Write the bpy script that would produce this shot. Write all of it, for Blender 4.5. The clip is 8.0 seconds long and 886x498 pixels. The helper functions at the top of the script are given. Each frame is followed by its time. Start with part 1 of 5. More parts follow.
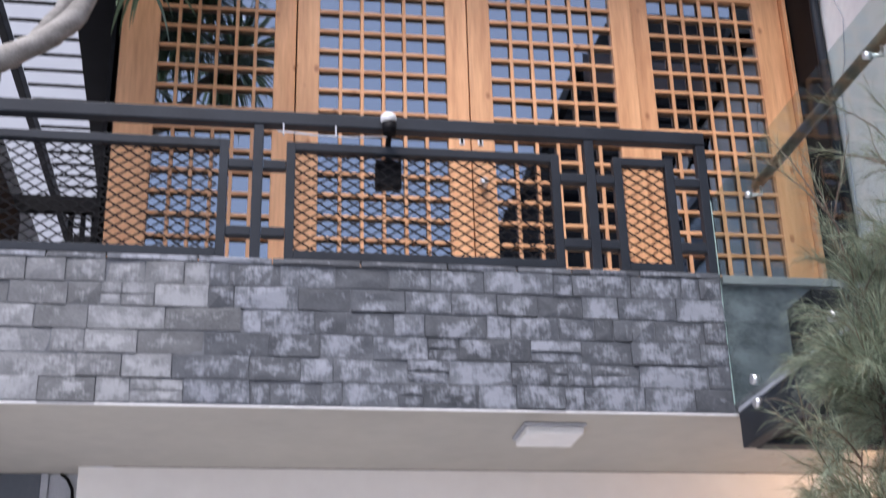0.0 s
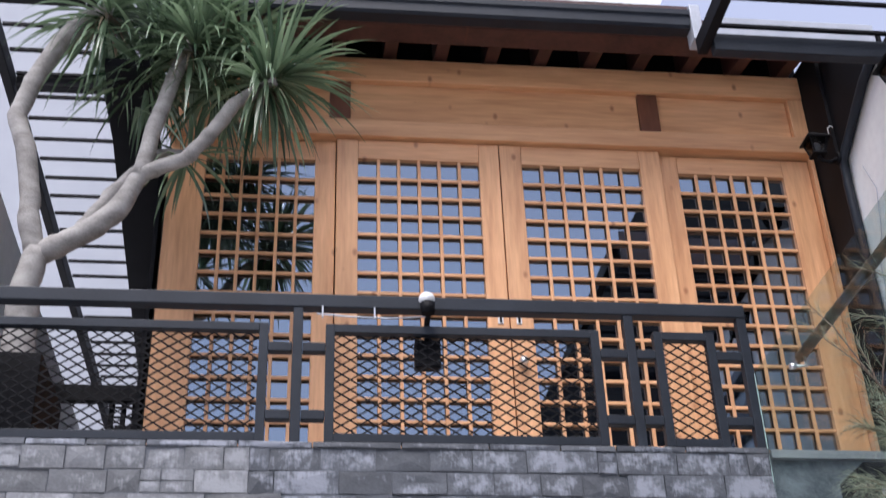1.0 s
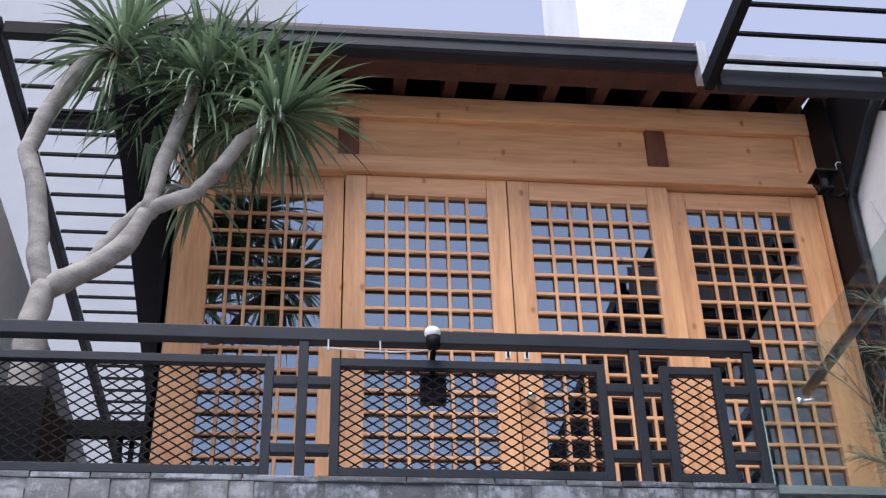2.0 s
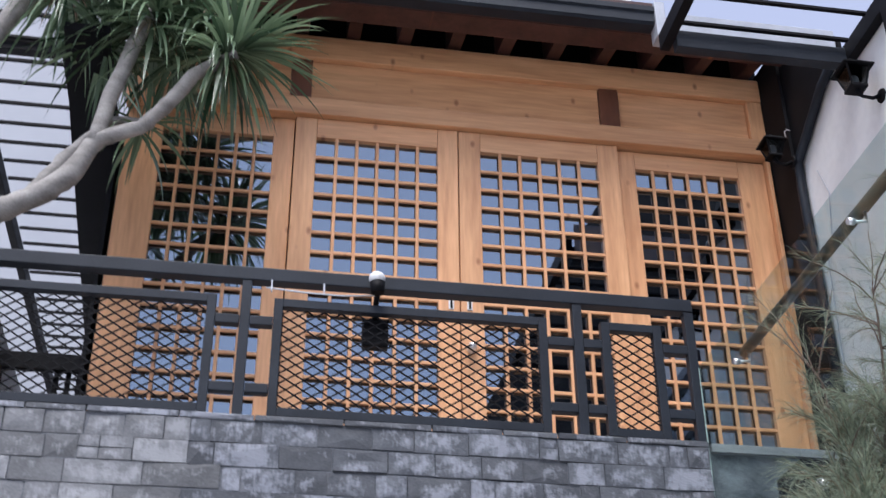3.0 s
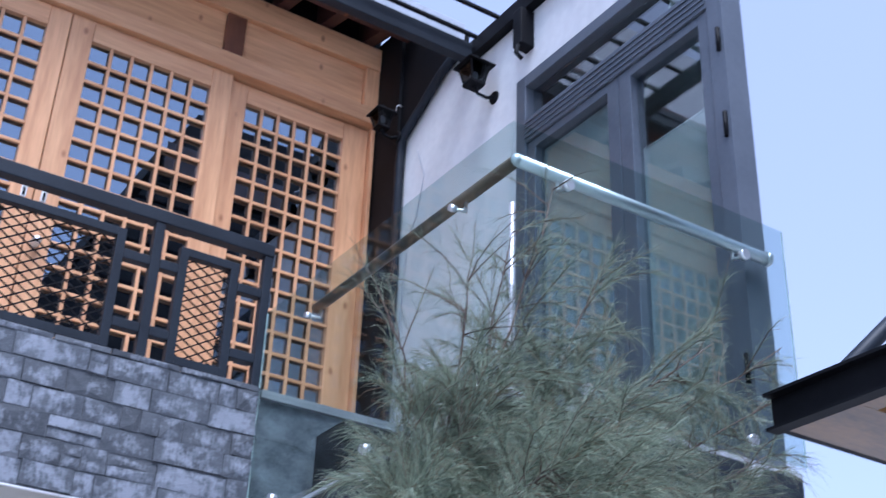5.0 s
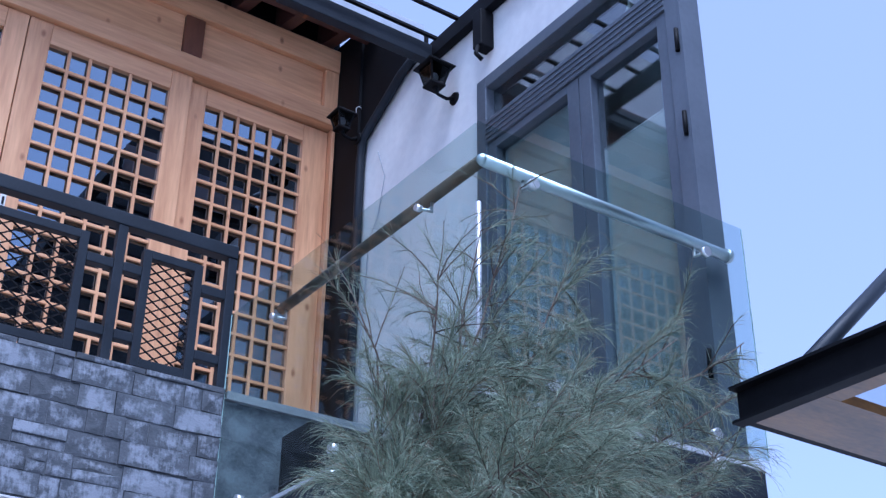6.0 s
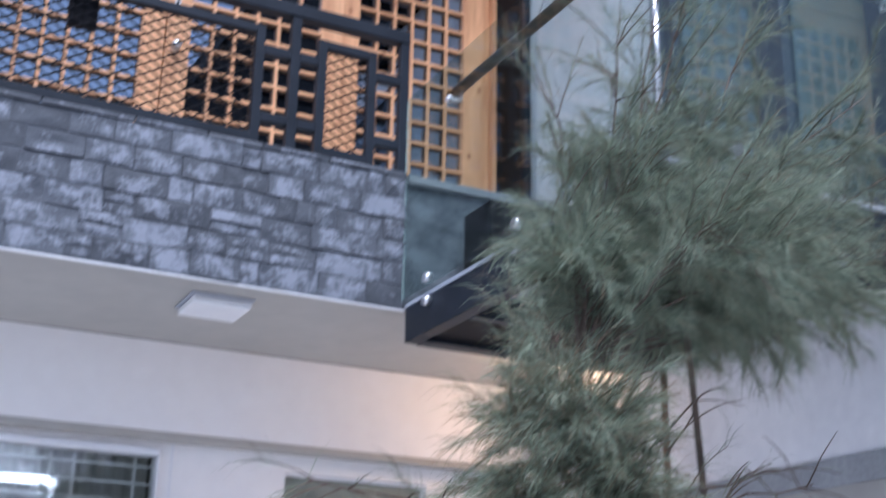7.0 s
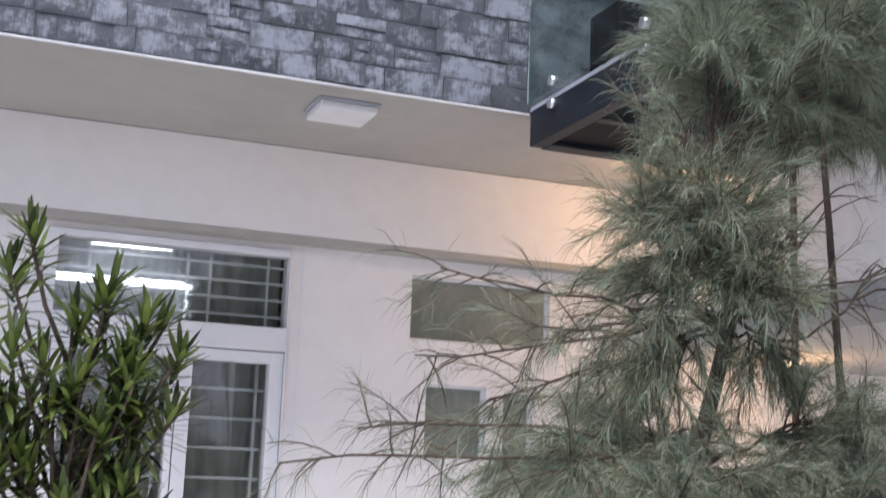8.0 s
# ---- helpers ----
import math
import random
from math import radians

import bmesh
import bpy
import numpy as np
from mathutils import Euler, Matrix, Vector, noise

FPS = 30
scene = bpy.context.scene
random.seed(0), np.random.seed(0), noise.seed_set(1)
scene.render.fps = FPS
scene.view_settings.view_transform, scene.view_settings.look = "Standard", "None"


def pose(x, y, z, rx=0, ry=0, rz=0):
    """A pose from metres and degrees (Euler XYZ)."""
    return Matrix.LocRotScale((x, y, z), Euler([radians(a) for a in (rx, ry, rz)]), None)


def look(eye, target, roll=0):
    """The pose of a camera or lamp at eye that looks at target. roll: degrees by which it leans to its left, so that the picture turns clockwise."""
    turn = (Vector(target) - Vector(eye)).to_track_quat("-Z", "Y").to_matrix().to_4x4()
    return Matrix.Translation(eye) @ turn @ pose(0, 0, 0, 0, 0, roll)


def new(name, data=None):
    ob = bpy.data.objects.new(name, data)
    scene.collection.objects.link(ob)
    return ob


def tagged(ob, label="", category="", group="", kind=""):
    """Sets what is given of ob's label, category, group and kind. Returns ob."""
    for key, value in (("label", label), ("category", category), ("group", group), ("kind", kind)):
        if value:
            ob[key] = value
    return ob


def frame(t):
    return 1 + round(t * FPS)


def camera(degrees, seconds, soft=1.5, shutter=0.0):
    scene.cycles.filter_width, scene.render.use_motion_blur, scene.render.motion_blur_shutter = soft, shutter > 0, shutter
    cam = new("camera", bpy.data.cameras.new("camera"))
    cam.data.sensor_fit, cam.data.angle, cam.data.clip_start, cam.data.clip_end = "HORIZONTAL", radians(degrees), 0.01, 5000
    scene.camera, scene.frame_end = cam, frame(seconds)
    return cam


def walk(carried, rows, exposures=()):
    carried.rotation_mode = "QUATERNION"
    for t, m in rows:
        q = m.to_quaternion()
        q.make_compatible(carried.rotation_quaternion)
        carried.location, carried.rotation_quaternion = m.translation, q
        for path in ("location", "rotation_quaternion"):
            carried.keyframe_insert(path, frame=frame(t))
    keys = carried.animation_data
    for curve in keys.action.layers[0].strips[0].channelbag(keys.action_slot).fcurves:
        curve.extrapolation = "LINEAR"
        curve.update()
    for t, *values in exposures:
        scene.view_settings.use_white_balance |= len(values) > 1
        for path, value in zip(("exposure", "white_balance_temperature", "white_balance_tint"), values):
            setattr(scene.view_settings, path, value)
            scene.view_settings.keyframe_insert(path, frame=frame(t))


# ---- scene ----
cam = camera(38.80, 8.0, soft=1.3, shutter=0.4)

# seconds, eye x y z, yaw (left positive), pitch, roll
PATH = [
    (0.0, 0.042, -0.093, 1.647, -9.06, 23.22, -1.52),
    (0.5, 0.039, -0.081, 1.640, -8.03, 28.12, -1.74),
    (1.0, 0.047, -0.075, 1.635, -7.32, 31.63, -2.08),
    (1.2, 0.054, -0.071, 1.632, -6.98, 32.68, -2.09),
    (2.3, 0.088, -0.073, 1.608, -6.70, 33.45, -1.60),
    (2.5, 0.091, -0.067, 1.606, -7.20, 32.98, -1.52),
    (3.0, 0.078, -0.049, 1.593, -9.49, 31.30, -0.41),
    (3.5, 0.054, -0.012, 1.594, -12.58, 29.36, 1.77),
    (4.0, -0.001, 0.018, 1.601, -20.94, 28.22, 2.47),
    (4.5, -0.020, 0.046, 1.614, -27.97, 27.86, 2.64),
    (5.0, -0.007, 0.062, 1.628, -32.21, 28.73, 2.18),
    (5.2, -0.008, 0.067, 1.632, -33.37, 29.27, 1.85),
    (6.3, -0.070, 0.064, 1.590, -34.60, 28.71, 0.38),
    (6.5, -0.078, 0.071, 1.580, -32.73, 26.63, 0.20),
    (7.0, -0.093, 0.065, 1.554, -26.42, 19.12, 1.05),
    (7.5, -0.104, 0.065, 1.532, -22.54, 14.04, 1.88),
    (8.0, -0.113, 0.063, 1.514, -21.02, 10.47, 2.24),
]


def heading(x, y, z, yaw, pitch, roll):
    a, b = radians(yaw), radians(pitch)
    way = Vector((-math.sin(a) * math.cos(b), math.cos(a) * math.cos(b), math.sin(b)))
    return look((x, y, z), Vector((x, y, z)) + 4 * way, roll)


walk(cam, [(t, heading(*row)) for t, *row in PATH],
     exposures=[(0.0, 1.05, 6050, 15), (2.5, 0.90, 5950, 12), (3.0, 0.94, 5900, 12), (4.0, 1.1, 5550, 13), (4.5, 1.12, 5150, 13), (5.2, 1.0, 4950, 14), (6.5, 0.85, 4450, 16), (7.2, 1.0, 5550, 13), (8.0, 0.90, 5900, 13)])

# ---- light ----
world = bpy.data.worlds.new("overcast_sky")
scene.world = world
world.use_nodes = True
wn, wl = world.node_tree.nodes, world.node_tree.links
wn.clear()
sky = wn.new("ShaderNodeTexSky")
sky.sky_type = "NISHITA"
sky.sun_disc = False
sky.sun_elevation, sky.sun_rotation = radians(62), radians(202)
sky.air_density, sky.dust_density, sky.ozone_density = 1.2, 1.2, 1.0
pale = wn.new("ShaderNodeHueSaturation")
pale.inputs["Saturation"].default_value = 0.55
back = wn.new("ShaderNodeBackground")
back.inputs["Strength"].default_value = 0.15
wout = wn.new("ShaderNodeOutputWorld")
wl.new(sky.outputs[0], pale.inputs["Color"])
veil = wn.new("ShaderNodeMix")
veil.data_type = "RGBA"
veil.inputs[0].default_value = 0.62
veil.inputs[7].default_value = (1.92, 1.96, 2.60, 1)
wl.new(pale.outputs[0], veil.inputs[6])
wl.new(veil.outputs[2], back.inputs["Color"])
wl.new(back.outputs[0], wout.inputs["Surface"])

sun_data = bpy.data.lights.new("sun", "SUN")
sun_data.energy, sun_data.angle, sun_data.color = 2.5, radians(36), (1.0, 0.93, 0.86)
sun_ob = new("sun", sun_data)
sun_ob.matrix_world = look((-1.76, -4.35, 8.83), (0, 0, 0))

# ---- materials ----


def material(name, dark, light, rough=0.6, metal=0.0, scale=(6, 6, 6), fine=60.0, bump=0.15, spread=0.0, grain=0.0, ior=1.45, lo=0.35, hi=0.65):
    """Two colours mixed by coarse and fine noise in metres, with relief; spread: how far single pieces differ."""
    m = bpy.data.materials.new(name)
    m.use_nodes = True
    n, l = m.node_tree.nodes, m.node_tree.links
    b = n["Principled BSDF"]
    b.inputs["Roughness"].default_value, b.inputs["Metallic"].default_value, b.inputs["IOR"].default_value = rough, metal, ior
    geo, mp = n.new("ShaderNodeNewGeometry"), n.new("ShaderNodeMapping")
    mp.inputs["Scale"].default_value = scale
    l.new(geo.outputs["Position"], mp.inputs["Vector"])
    info = n.new("ShaderNodeObjectInfo")
    if spread:
        shift = n.new("ShaderNodeVectorMath")
        shift.operation = "ADD"
        l.new(mp.outputs[0], shift.inputs[0])
        sc = n.new("ShaderNodeMath")
        sc.operation = "MULTIPLY"
        sc.inputs[1].default_value = 37.0
        l.new(info.outputs["Random"], sc.inputs[0])
        l.new(sc.outputs[0], shift.inputs[1])
        vec = shift.outputs[0]
    else:
        vec = mp.outputs[0]
    big, small = n.new("ShaderNodeTexNoise"), n.new("ShaderNodeTexNoise")
    big.inputs["Scale"].default_value, big.inputs["Detail"].default_value = 1.0, 5.0
    small.inputs["Scale"].default_value, small.inputs["Detail"].default_value = fine / 6.0, 4.0
    l.new(vec, big.inputs["Vector"])
    l.new(vec, small.inputs["Vector"])
    mix = n.new("ShaderNodeMath")
    mix.operation = "MULTIPLY_ADD"
    mix.inputs[1].default_value = 0.35 + grain
    l.new(small.outputs["Fac"], mix.inputs[0])
    half = n.new("ShaderNodeMath")
    half.operation = "MULTIPLY"
    half.inputs[1].default_value = 0.65 - grain
    l.new(big.outputs["Fac"], half.inputs[0])
    l.new(half.outputs[0], mix.inputs[2])
    ramp = n.new("ShaderNodeValToRGB")
    ramp.color_ramp.elements[0].position, ramp.color_ramp.elements[1].position = lo, hi
    ramp.color_ramp.elements[0].color, ramp.color_ramp.elements[1].color = (*dark, 1), (*light, 1)
    l.new(mix.outputs[0], ramp.inputs[0])
    colour = ramp.outputs[0]
    if spread:
        hsv = n.new("ShaderNodeHueSaturation")
        rng = n.new("ShaderNodeMapRange")
        rng.inputs["To Min"].default_value, rng.inputs["To Max"].default_value = 1 - spread, 1 + spread
        l.new(info.outputs["Random"], rng.inputs["Value"])
        l.new(rng.outputs[0], hsv.inputs["Value"])
        l.new(colour, hsv.inputs["Color"])
        colour = hsv.outputs[0]
    l.new(colour, b.inputs["Base Color"])
    bp = n.new("ShaderNodeBump")
    bp.inputs["Strength"].default_value, bp.inputs["Distance"].default_value = bump, 0.004
    l.new(mix.outputs[0], bp.inputs["Height"])
    l.new(bp.outputs[0], b.inputs["Normal"])
    return m


def wood(name, scale, dark=(0.54, 0.255, 0.115), light=(0.85, 0.475, 0.24)):
    """Varnished pine: long grain, soft broad figure and round dark knots."""
    m = material(name, dark, light, 0.42, scale=scale, fine=26, bump=0.08, spread=0.07, grain=0.05, lo=0.3, hi=0.7)
    n, l = m.node_tree.nodes, m.node_tree.links
    b = n["Principled BSDF"]
    colour = b.inputs["Base Color"].links[0].from_socket
    geo = n.new("ShaderNodeNewGeometry")
    vor = n.new("ShaderNodeTexVoronoi")
    vor.inputs["Scale"].default_value = 4.0
    vor.inputs["Randomness"].default_value = 1.0
    flat = n.new("ShaderNodeMapping")
    flat.inputs["Scale"].default_value = (2.0, 0.0, 1.15)
    l.new(geo.outputs["Position"], flat.inputs["Vector"])
    l.new(flat.outputs[0], vor.inputs["Vector"])
    kr = n.new("ShaderNodeValToRGB")
    kr.color_ramp.elements[0].position, kr.color_ramp.elements[1].position = 0.05, 0.14
    kr.color_ramp.elements[0].color, kr.color_ramp.elements[1].color = (0.75, 0.75, 0.75, 1), (0, 0, 0, 1)
    l.new(vor.outputs["Distance"], kr.inputs[0])
    mx = n.new("ShaderNodeMix")
    mx.data_type = "RGBA"
    l.new(kr.outputs[0], mx.inputs[0])
    l.new(colour, mx.inputs[6])
    mx.inputs[7].default_value = (0.27, 0.09, 0.035, 1)
    l.new(mx.outputs[2], b.inputs["Base Color"])
    return m


WOOD_V = wood("pine_upright", (14, 14, 1.3))
WOOD_H = wood("pine_level", (1.1, 14, 14))
# Reddish brown darkened further, so the eave's deep shade sits in the colour.
EAVE_WOOD = wood("eave_timber_with_shade", (8, 8, 2), (0.035, 0.015, 0.013), (0.085, 0.034, 0.028))
WOOD_BROWN = wood("dark_stained_timber", (8, 8, 2), (0.12, 0.045, 0.025), (0.22, 0.085, 0.045))
def dull(m, level):
    m.node_tree.nodes["Principled BSDF"].inputs["Specular IOR Level"].default_value = level
    return m


STEEL = material("black_painted_steel", (0.010, 0.013, 0.019), (0.019, 0.024, 0.033), 0.5, scale=(5, 5, 5), fine=140, bump=0.05)
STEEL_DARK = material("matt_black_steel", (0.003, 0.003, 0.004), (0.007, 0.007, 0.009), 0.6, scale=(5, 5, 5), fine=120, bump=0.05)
dull(STEEL, 0.3)
dull(STEEL_DARK, 0.15)
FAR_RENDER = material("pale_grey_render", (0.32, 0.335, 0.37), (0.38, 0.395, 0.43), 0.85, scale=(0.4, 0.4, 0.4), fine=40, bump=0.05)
RENDER = material("white_painted_render", (0.66, 0.66, 0.67), (0.80, 0.80, 0.80), 0.8, scale=(1.2, 1.2, 1.2), fine=90, bump=0.12)
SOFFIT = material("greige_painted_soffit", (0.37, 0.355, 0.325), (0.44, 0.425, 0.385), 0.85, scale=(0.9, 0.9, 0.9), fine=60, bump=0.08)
CREAM = material("cream_painted_wall", (0.79, 0.77, 0.75), (0.86, 0.845, 0.825), 0.75, scale=(1, 1, 1), fine=70, bump=0.08)
UPVC = material("white_upvc", (0.72, 0.72, 0.73), (0.80, 0.80, 0.81), 0.35, scale=(2, 2, 2), fine=50, bump=0.03)
GROUT = material("dark_stone_joint", (0.07, 0.075, 0.088), (0.15, 0.158, 0.175), 0.9, scale=(9, 9, 9), fine=60, bump=0.2)
CONCRETE = material("weathered_concrete", (0.20, 0.21, 0.22), (0.34, 0.35, 0.36), 0.85, scale=(3, 3, 3), fine=100, bump=0.3)
SLATE = material("dark_wet_slate", (0.05, 0.058, 0.066), (0.21, 0.23, 0.25), 0.4, scale=(7, 7, 9), fine=80, bump=0.4)
# Yard is unseen; lightened so it bounces light up to the soffit.
PAVING = material("grey_paving", (0.42, 0.415, 0.41), (0.54, 0.53, 0.52), 0.85, scale=(0.6, 0.6, 0.6), fine=90, bump=0.2)
# Near-black tone for an unseen wall that darkens pane reflections.
REFLECTED_DARK = material("dark_wall_for_reflections", (0.012, 0.011, 0.011), (0.035, 0.032, 0.03), 0.8, scale=(0.6, 0.6, 2.4), fine=40, bump=0.2)
ZINC = material("galvanised_sheet", (0.36, 0.38, 0.42), (0.48, 0.50, 0.55), 0.5, 0.15, scale=(6, 6, 6), fine=90, bump=0.04)
CHROME = material("brushed_stainless_steel", (0.68, 0.69, 0.70), (0.80, 0.81, 0.82), 0.42, 1.0, scale=(4, 4, 4), fine=90, bump=0.03)
# Handrail steel again; the brown imitates the dark house it mirrors.
TUBE_DARK = material("steel_tube_dark_reflection", (0.10, 0.075, 0.055), (0.17, 0.13, 0.10), 0.4, 0.6, scale=(4, 4, 4), fine=80, bump=0.04)
RUST = material("rust_brown_steel", (0.10, 0.035, 0.02), (0.22, 0.085, 0.04), 0.75, scale=(9, 9, 9), fine=120, bump=0.25)
AMBER = material("varnished_amber_timber", (0.06, 0.028, 0.007), (0.19, 0.095, 0.022), 0.3, scale=(3, 9, 9), fine=60, bump=0.1)
FRAME_GREY = material("slate_grey_aluminium", (0.10, 0.115, 0.14), (0.135, 0.15, 0.178), 0.38, 0.2, scale=(3, 3, 3), fine=90, bump=0.03)
BARK = material("pale_dracaena_bark", (0.17, 0.157, 0.145), (0.40, 0.38, 0.355), 0.85, scale=(7, 7, 16), fine=90, bump=0.5)
BARK_DARK = material("brown_bark", (0.05, 0.035, 0.025), (0.14, 0.105, 0.08), 0.9, scale=(9, 9, 9), fine=90, bump=0.5)
CURTAIN = material("pale_lace_curtain", (0.66, 0.655, 0.62), (0.80, 0.79, 0.75), 0.9, scale=(26, 4, 1.2), fine=60, bump=0.4)
FROST = material("green_grey_frosted_glass", (0.16, 0.18, 0.155), (0.25, 0.27, 0.235), 0.3, scale=(9, 4, 2), fine=60, bump=0.04)
# Dark tone stands in for the lack of light in rooms behind glass.
INSIDE = material("unlit_room_tone", (0.05, 0.045, 0.04), (0.09, 0.08, 0.07), 0.9)
SAGE = material("grey_green_painted_wall", (0.58, 0.62, 0.60), (0.68, 0.72, 0.69), 0.9, scale=(2, 2, 9), fine=200, bump=0.1)
WHITE = material("white_plastic", (0.74, 0.74, 0.74), (0.82, 0.82, 0.82), 0.35, scale=(9, 9, 9), fine=40, bump=0.02)


def stone(name, dark, light, bloom):
    """Grey split stone with pale lime bloom that runs down in streaks."""
    m = material(name, dark, light, 0.7, scale=(7, 7, 12), fine=70, bump=0.8, spread=0.28)
    n, l = m.node_tree.nodes, m.node_tree.links
    b = n["Principled BSDF"]
    colour = b.inputs["Base Color"].links[0].from_socket
    tc, sep = n.new("ShaderNodeTexCoord"), n.new("ShaderNodeSeparateXYZ")
    l.new(tc.outputs["Generated"], sep.inputs[0])

    def calc(op, x, y):
        q = n.new("ShaderNodeMath")
        q.operation = op
        for i, v in enumerate((x, y)):
            if isinstance(v, (int, float)):
                q.inputs[i].default_value = v
            else:
                l.new(v, q.inputs[i])
        return q.outputs[0]

    def hump(v):
        return calc("POWER", calc("MULTIPLY", calc("MULTIPLY", v, calc("SUBTRACT", 1.0, v)), 4.0), 0.6)

    inner = calc("MULTIPLY", hump(sep.outputs["X"]), hump(sep.outputs["Z"]))
    geo, mp = n.new("ShaderNodeNewGeometry"), n.new("ShaderNodeMapping")
    mp.inputs["Scale"].default_value = (15, 15, 17)
    info = n.new("ShaderNodeObjectInfo")
    shift = n.new("ShaderNodeVectorMath")
    shift.operation = "ADD"
    l.new(calc("MULTIPLY", info.outputs["Random"], 53.0), shift.inputs[1])
    nz = n.new("ShaderNodeTexNoise")
    nz.inputs["Scale"].default_value, nz.inputs["Detail"].default_value, nz.inputs["Roughness"].default_value = 1.0, 7.0, 0.68
    l.new(geo.outputs["Position"], mp.inputs["Vector"])
    l.new(mp.outputs[0], shift.inputs[0])
    l.new(shift.outputs[0], nz.inputs["Vector"])
    fringe, stretch = n.new("ShaderNodeTexNoise"), n.new("ShaderNodeMapping")
    stretch.inputs["Scale"].default_value = (95, 95, 22)
    fringe.inputs["Scale"].default_value, fringe.inputs["Detail"].default_value = 1.0, 3.0
    l.new(geo.outputs["Position"], stretch.inputs["Vector"])
    l.new(stretch.outputs[0], fringe.inputs["Vector"])
    wide = n.new("ShaderNodeTexNoise")
    wide.inputs["Scale"].default_value = 2.6
    l.new(geo.outputs["Position"], wide.inputs["Vector"])
    level = calc("ADD", calc("ADD", nz.outputs["Fac"], calc("MULTIPLY", calc("SUBTRACT", fringe.outputs["Fac"], 0.5), 0.3)), calc("ADD", calc("MULTIPLY", calc("SUBTRACT", inner, 0.55), 0.17), calc("ADD", calc("MULTIPLY", calc("SUBTRACT", info.outputs["Random"], 0.5), 0.16), calc("MULTIPLY", calc("SUBTRACT", wide.outputs["Fac"], 0.5), 0.5))))
    kr = n.new("ShaderNodeValToRGB")
    kr.color_ramp.elements[0].position, kr.color_ramp.elements[1].position = 0.48, 0.66
    kr.color_ramp.elements[0].color, kr.color_ramp.elements[1].color = (0, 0, 0, 1), (0.9, 0.9, 0.9, 1)
    l.new(level, kr.inputs[0])
    mx = n.new("ShaderNodeMix")
    mx.data_type = "RGBA"
    l.new(kr.outputs[0], mx.inputs[0])
    l.new(colour, mx.inputs[6])
    mx.inputs[7].default_value = (*bloom, 1)
    l.new(mx.outputs[2], b.inputs["Base Color"])
    return m


STONE = stone("grey_split_stone", (0.045, 0.05, 0.06), (0.105, 0.113, 0.128), (0.255, 0.27, 0.31))
STONE_DUSTY = stone("dusty_grey_split_stone", (0.105, 0.109, 0.116), (0.195, 0.20, 0.212), (0.29, 0.298, 0.315))


def glass(name, tint, reflect, rough=0.0, fresnel=False, edge=0.4, sheen=(0.8, 0.8, 0.8)):
    m = bpy.data.materials.new(name)
    m.use_nodes = True
    n, l = m.node_tree.nodes, m.node_tree.links
    n.clear()
    clear, gloss, mix, out = n.new("ShaderNodeBsdfTransparent"), n.new("ShaderNodeBsdfGlossy"), n.new("ShaderNodeMixShader"), n.new("ShaderNodeOutputMaterial")
    clear.inputs["Color"].default_value = (*tint, 1)
    gloss.inputs["Roughness"].default_value = rough
    gloss.inputs["Color"].default_value = (*sheen, 1)
    mix.inputs[0].default_value = reflect
    if fresnel:
        lw, pw, ma = n.new("ShaderNodeLayerWeight"), n.new("ShaderNodeMath"), n.new("ShaderNodeMath")
        lw.inputs["Blend"].default_value = 0.5
        pw.operation, ma.operation = "POWER", "MULTIPLY_ADD"
        pw.inputs[1].default_value = 4.0
        ma.inputs[1].default_value, ma.inputs[2].default_value = edge, reflect
        l.new(lw.outputs["Facing"], pw.inputs[0])
        l.new(pw.outputs[0], ma.inputs[0])
        l.new(ma.outputs[0], mix.inputs[0])
    l.new(clear.outputs[0], mix.inputs[1])
    l.new(gloss.outputs[0], mix.inputs[2])
    l.new(mix.outputs[0], out.inputs["Surface"])
    return m


GLASS_CLEAR = glass("clear_balustrade_glass", (0.84, 0.90, 0.89), 0.05, fresnel=True, edge=0.16)
GLASS_TINT = glass("reflective_tinted_glass", (0.20, 0.22, 0.25), 0.42, 0.01, sheen=(0.57, 0.67, 0.79))
GLASS_WING = glass("grey_tinted_glass", (0.80, 0.85, 0.86), 0.23, 0.006)
GLASS_HOUSE = glass("window_glass", (0.90, 0.92, 0.91), 0.13, fresnel=True)


def leaf(name, dark, light, rough=0.5, sub=0.25):
    m = bpy.data.materials.new(name)
    m.use_nodes = True
    n, l = m.node_tree.nodes, m.node_tree.links
    b = n["Principled BSDF"]
    b.inputs["Roughness"].default_value = rough
    geo, ramp = n.new("ShaderNodeNewGeometry"), n.new("ShaderNodeValToRGB")
    ramp.color_ramp.elements[0].color, ramp.color_ramp.elements[1].color = (*dark, 1), (*light, 1)
    l.new(geo.outputs["Random Per Island"], ramp.inputs[0])
    l.new(ramp.outputs[0], b.inputs["Base Color"])
    tr, mix = n.new("ShaderNodeBsdfTranslucent"), n.new("ShaderNodeMixShader")
    l.new(ramp.outputs[0], tr.inputs["Color"])
    mix.inputs[0].default_value = sub
    l.new(b.outputs[0], mix.inputs[1])
    l.new(tr.outputs[0], mix.inputs[2])
    l.new(mix.outputs[0], n["Material Output"].inputs["Surface"])
    return m


LEAF_DRAC = leaf("dracaena_leaf", (0.018, 0.045, 0.022), (0.27, 0.37, 0.22), 0.24)
LEAF_NEEDLE = leaf("she_oak_needle", (0.052, 0.082, 0.056), (0.37, 0.425, 0.295), 0.6)
LEAF_DRY = leaf("dry_needle", (0.13, 0.10, 0.06), (0.26, 0.20, 0.12), 0.7)
LEAF_BUSH = leaf("podocarp_leaf", (0.010, 0.022, 0.009), (0.19, 0.25, 0.06), 0.35, 0.25)


